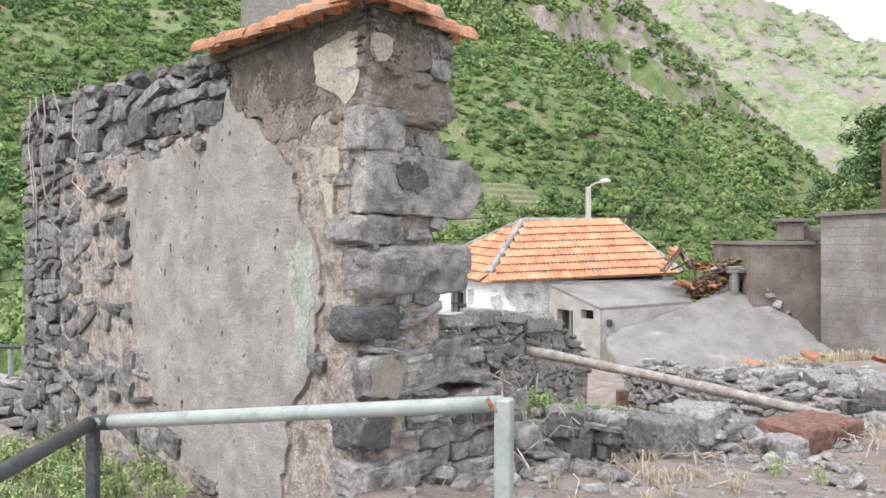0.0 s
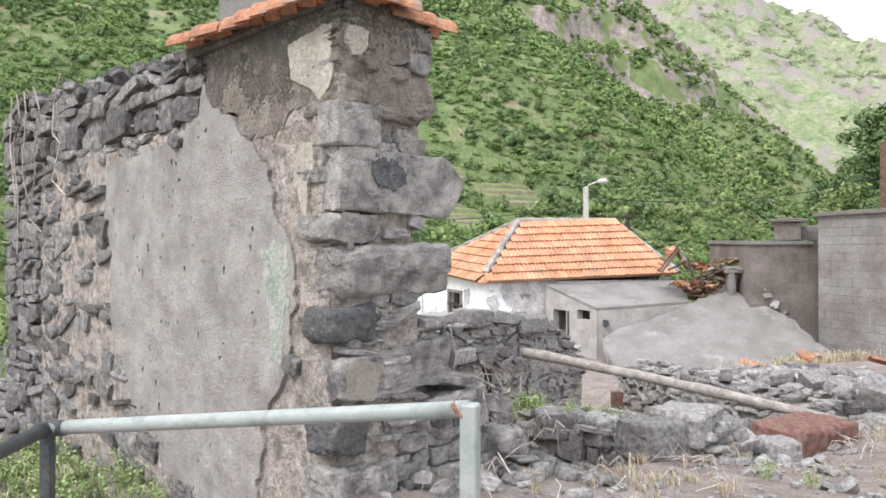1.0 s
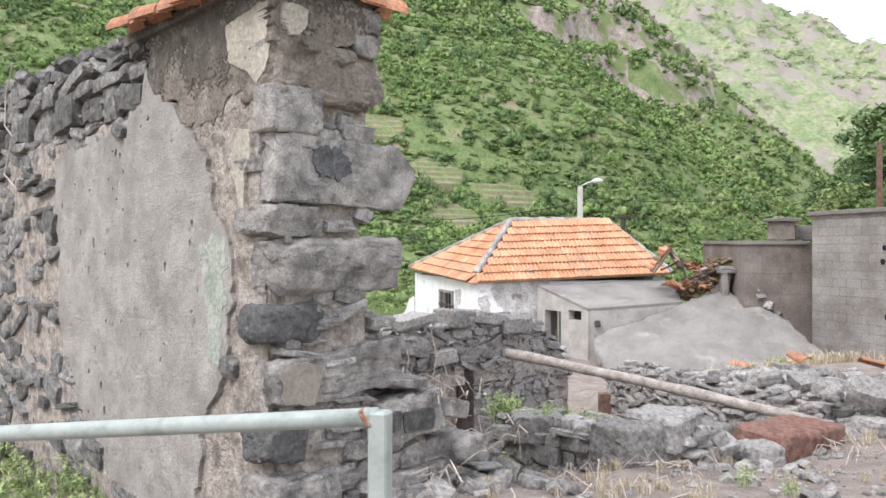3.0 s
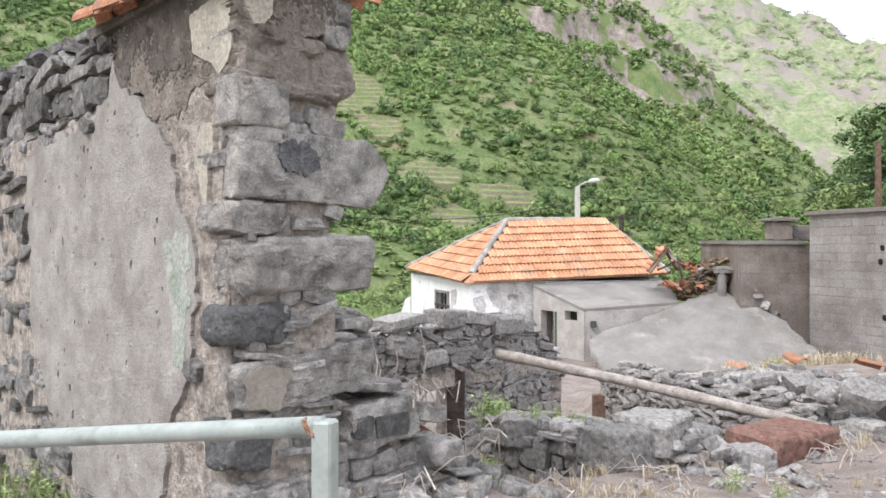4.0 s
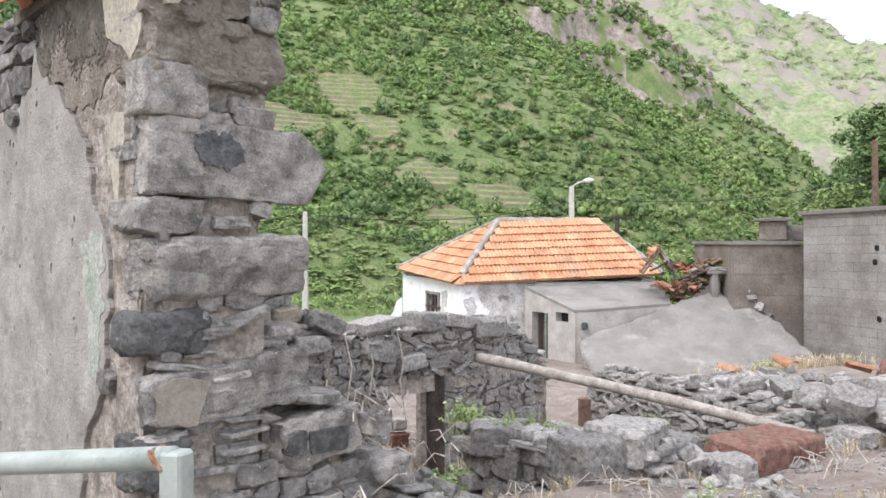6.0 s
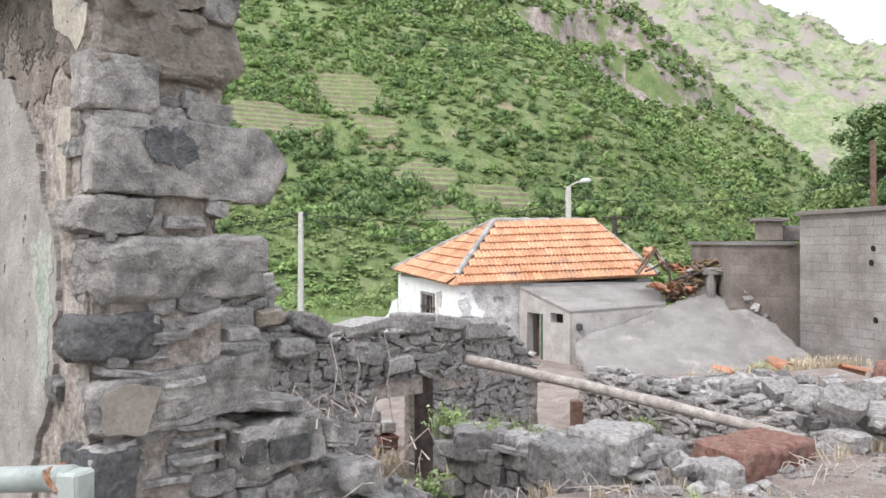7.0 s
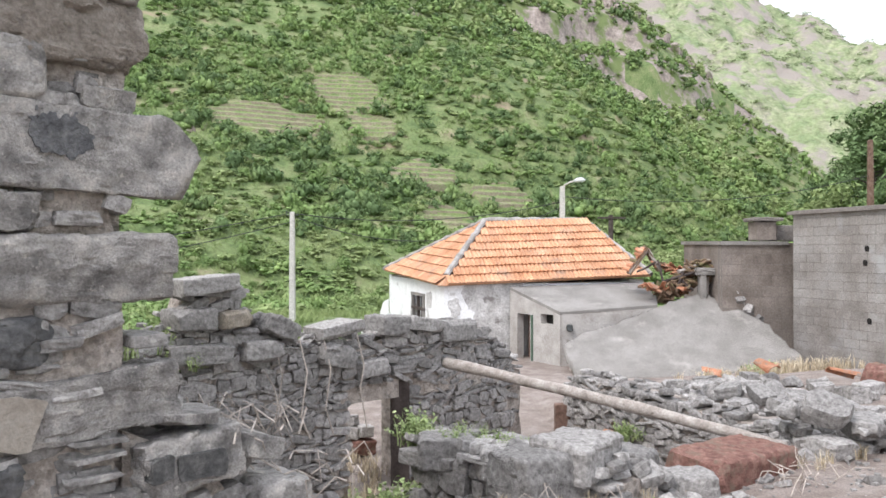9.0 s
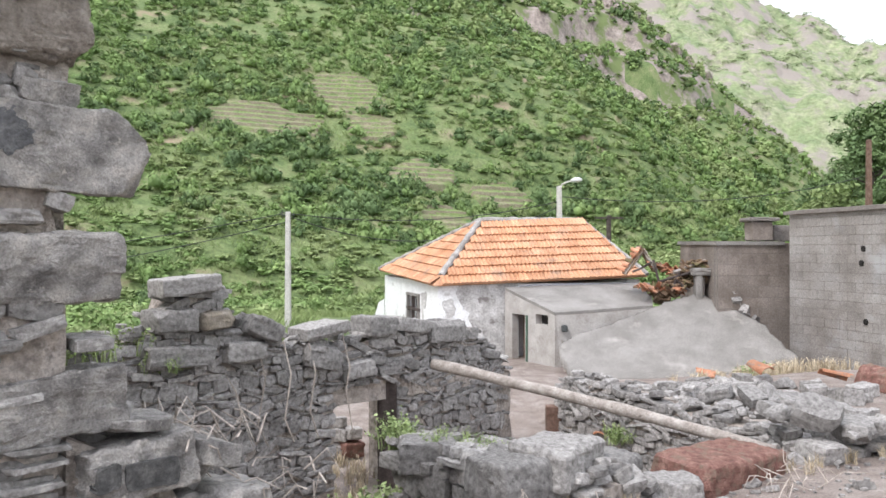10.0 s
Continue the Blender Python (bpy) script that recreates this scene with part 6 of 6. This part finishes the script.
for x in (-8.0, -6.2):
    bm = bmesh.new()
    tube(bm, [Vector((x, 11.0, -0.9)), Vector((x, 11.0, 0.1))], 0.035, 8)
    part("post", bm, PAINT, FARR)


# ---- weeds, dry grass and twigs ----
def blade_clump(rnd, height, blades, spread, leafy):
    """Thin bent blades or leafy stems as one shape."""
    v, f = [], []
    for _ in range(blades):
        a = rnd.uniform(0, 6.28)
        lean = rnd.uniform(0.1, 0.8)
        base = Vector((rnd.gauss(0, spread), rnd.gauss(0, spread), 0))
        d = Vector((math.cos(a), math.sin(a), 0))
        w = Vector((-d.y, d.x, 0)) * height * rnd.uniform(0.012, 0.03)
        h = height * rnd.uniform(0.5, 1.1)
        o = len(v)
        p1 = base + d * h * lean * 0.35 + Vector((0, 0, h * 0.6))
        p2 = base + d * h * lean + Vector((0, 0, h * (1 - 0.4 * lean)))
        v += [base - w, base + w, p1 + w * 0.8, p1 - w * 0.8, p2]
        f += [(o, o + 1, o + 2, o + 3), (o + 3, o + 2, o + 4)]
        for _ in range(leafy):
            t = rnd.uniform(0.25, 1.0)
            q = base.lerp(p2, t) + Vector((0, 0, 0.1 * h * (1 - t)))
            e = Vector((rnd.gauss(0, 1), rnd.gauss(0, 1), rnd.gauss(0.3, 0.5))).normalized() * height * rnd.uniform(0.07, 0.14)
            s = e.cross(Vector((rnd.gauss(0, 1), rnd.gauss(0, 1), 1))).normalized() * e.length * 0.35
            o = len(v)
            v += [q, q + e * 0.5 + s, q + e, q + e * 0.5 - s]
            f += [(o, o + 1, o + 2), (o, o + 2, o + 3)]
    return v, f


rnd = random.Random(12)
WEEDS = [blade_clump(rnd, 1.0, 10, 0.14, 13) for _ in range(6)]
GRASS = [blade_clump(rnd, 1.0, 26, 0.16, 0) for _ in range(6)]


def scatter(name, shapes, material, label, category, spots, seed):
    rnd = random.Random(seed)
    heap = Heap()
    for (x, y, z), n, spread, size in spots:
        for _ in range(n):
            a, b = x + rnd.gauss(0, spread), y + rnd.gauss(0, spread)
            s = size * rnd.uniform(0.6, 1.3)
            zz = land(a, b) if z is None else z + rnd.uniform(-0.03, 0.02)
            heap.add(rnd.choice(shapes), Matrix.Translation((a, b, zz)) @ Matrix.Rotation(rnd.uniform(0, 6.3), 4, "Z") @ Matrix.Diagonal((s, s, s, 1)))
    return heap.done(name, material, None, label, category)


scatter("weeds", WEEDS, LEAF, "fresh green leafy weeds at the foot of the wall", "weeds",
        [((-2.4, 4.7, None), 26, 0.32, 0.2), ((-1.9, 4.5, None), 16, 0.27, 0.16), ((-2.9, 5.2, None), 24, 0.35, 0.22), ((-3.4, 5.8, None), 16, 0.35, 0.22)], 1)
scatter("green_grass", GRASS, PALE_BUSH, "pale yellow-green grass at the foot of the wall", "grass",
        [((-2.3, 4.6, None), 40, 0.34, 0.09), ((-1.8, 4.4, None), 26, 0.3, 0.08), ((-2.9, 5.2, None), 30, 0.4, 0.10)], 14)
scatter("weeds", WEEDS, LEAF, "pale green weeds growing on top of the low wall", "weeds",
        [((1.15, 7.15, -0.04), 9, 0.12, 0.14), ((1.4, 6.9, -0.02), 10, 0.14, 0.12), ((1.65, 6.65, 0.0), 9, 0.13, 0.11), ((1.9, 6.4, 0.0), 6, 0.12, 0.09), ((0.95, 7.35, -0.1), 7, 0.07, 0.24)], 2)
scatter("weeds", WEEDS, LEAF, "green weeds rooted in the doorway floor and wall joints", "weeds",
        [((0.75, 7.2, -0.75), 10, 0.12, 0.4), ((3.3, 10.1, -0.75), 8, 0.05, 0.22), ((-1.3, 8.3, 0.35), 10, 0.12, 0.2), ((-1.9, 8.0, 0.5), 12, 0.2, 0.3), ((6.9, 14.9, -0.9), 10, 0.15, 0.4), ((6.6, 20.3, 0.4), 3, 0.12, 0.24), ((0.6, 4.6, None), 3, 0.1, 0.12), ((2.2, 5.4, None), 3, 0.2, 0.14), ((7.4, 20.7, 0.8), 3, 0.12, 0.24)], 3)
scatter("dry_grass", GRASS, STRAW, "dry straw-coloured grass tufts on the soil", "dry grass",
        [((6.5, 14.6, None), 40, 0.5, 0.25), ((8.0, 15.6, None), 50, 0.5, 0.3), ((0.4, 9.2, None), 40, 0.3, 0.2), ((0.5, 7.6, None), 40, 0.35, 0.2), ((0.9, 6.2, None), 30, 0.25, 0.16), ((0.3, 10.6, None), 30, 0.4, 0.2), ((0.7, 4.3, None), 14, 0.25, 0.09), ((1.5, 4.9, None), 26, 0.35, 0.10), ((3.9, 7.4, None), 10, 0.2, 0.14), ((4.9, 7.2, None), 16, 0.3, 0.14), ((-2.3, 4.6, None), 10, 0.4, 0.2), ((3.0, 5.9, None), 12, 0.4, 0.1)], 4)


def build_twigs():
    rnd = random.Random(31)
    bm = bmesh.new()
    groups = ((at(1.08, 0.2, 0.72), 36, 0.17), (at(1.3, 0.1, 0.50), 18, 0.15), (at(0.7, -0.35, 0.40), 10, 0.14), (at(1.9, -0.4, 0.14), 24, 0.2), (Vector((3.75, 6.75, -0.22)), 26, 0.28), (at(2.9, -0.3, 0.05), 14, 0.3))
    for c, n, size in groups:
        for _ in range(n):
            a = c + Vector((rnd.gauss(0, 0.14), rnd.gauss(0, 0.14), rnd.uniform(-0.03, 0.05)))
            d = Vector((rnd.gauss(0, 1), rnd.gauss(0, 1), rnd.gauss(0.05, 0.4))).normalized() * size * rnd.uniform(0.5, 1.4)
            mid = a + d * 0.5 + Vector((rnd.gauss(0, 0.03), rnd.gauss(0, 0.03), rnd.uniform(0, 0.07)))
            tube(bm, [a, mid, a + d - Vector((0, 0, rnd.uniform(0, 0.12)))], [0.0042, 0.0034, 0.0016], 5)
    for v in (4.3, 4.5, 4.65, 4.05, 3.4):
        z = 2.75
        pts = [at(-0.07, v, 2.82)]
        for k in range(6):
            pts.append(at(-0.06 - 0.02 * rnd.random(), v + rnd.gauss(0, 0.09), 2.62 - 0.2 * k * rnd.uniform(0.8, 1.2)))
        tube(bm, pts, 0.006, 5)
    for u in (3.6, 3.9, 4.2, 4.65):
        tube(bm, [at(u, 4.0, 0.55), at(u + 0.05, 3.93, 0.2), at(u + rnd.gauss(0, 0.08), 3.95, -0.3 * rnd.random()), at(u + 0.1, 3.95, -0.5)], 0.008, 5)
    me = bpy.data.meshes.new("dry_twigs")
    bm.to_mesh(me)
    bm.free()
    me.materials.append(TWIG)
    tagged(new("dry_twigs", me), "bleached dry twigs and stalks lying over the rubble", "twigs", kind="stuff")


build_twigs()


# ---- trees on the right-hand slope and in the valley ----
def tree(x, y, h, seed, material, label="dark green broad-crowned tree on the slope"):
    rnd = random.Random(seed)
    z = land(x, y)
    owner = thing("tree", label, "tree", "valley trees", place=(x, y, z))
    bm = bmesh.new()
    top = Vector((x + rnd.gauss(0, 0.2), y, z + h * 0.7))
    tube(bm, [Vector((x, y, z - 0.5)), Vector((x, y, z)).lerp(top, 0.5) + Vector((rnd.gauss(0, 0.1), 0, 0)), top], [h * 0.04, h * 0.03, h * 0.012], 7)
    crowns = []
    for k in range(7):
        a = rnd.uniform(0, 6.28)
        s = Vector((x, y, z + h * rnd.uniform(0.3, 0.55)))
        e = s + Vector((math.cos(a), math.sin(a), rnd.uniform(0.3, 0.9))) * h * rnd.uniform(0.2, 0.36)
        tube(bm, [s, e], [h * 0.015, h * 0.006], 5)
        crowns.append(e)
    part("trunk", bm, DARK_WOOD, owner)
    heap = Heap()
    for e in crowns + [top] * 2:
        for _ in range(3):
            s = h * rnd.uniform(0.22, 0.4)
            heap.add(rnd.choice(FINE), Matrix.Translation(e + Vector((rnd.gauss(0, 1), rnd.gauss(0, 1), rnd.gauss(-0.3, 0.6))) * h * 0.09) @ Matrix.Rotation(rnd.uniform(0, 6), 4, "Z") @ Matrix.Diagonal((s * 1.3, s * 1.3, s, 1)))
    hang("crown", mesh_of("crown", heap.v, heap.f, material), owner)


for i, (x, y, h) in enumerate(((33, 56, 6), (36, 60, 6.5), (30, 52, 4.5), (38, 66, 6), (41, 72, 6), (34, 63, 5), (37, 71, 5), (31, 57, 4.5), (44, 80, 6), (40, 79, 5), (20.5, 44, 3), (24, 46, 3.5), (13.5, 47, 3.0), (15.5, 52, 3.5), (11.5, 54, 3), (18, 58, 4), (9, 60, 3.2), (13, 64, 4), (21, 66, 4), (16, 40, 2.2), (8.4, 45, 2.2))):
    tree(x, y, h, 500 + i, DARK_BUSH if i < 10 else PALE_BUSH if i % 2 else BUSH)

# small white house far down the valley
VILLA = thing("cottage", "tiny far white cottage among the valley trees", "house", place=(26, 80, land(26, 80)))
bm = bmesh.new()
rough_box(bm, Matrix.Translation((26, 80, land(26, 80) - 0.3)), (2.2, 1.8, 1.5), 0, 0, 0.03)
part("wall", bm, WHITEWASH, VILLA)
bm = bmesh.new()
rough_box(bm, Matrix.Translation((26, 80, land(26, 80) + 1.2)), (2.4, 2.0, 0.15), 0, 0, 0.02)
part("roof", bm, CONCRETE, VILLA)
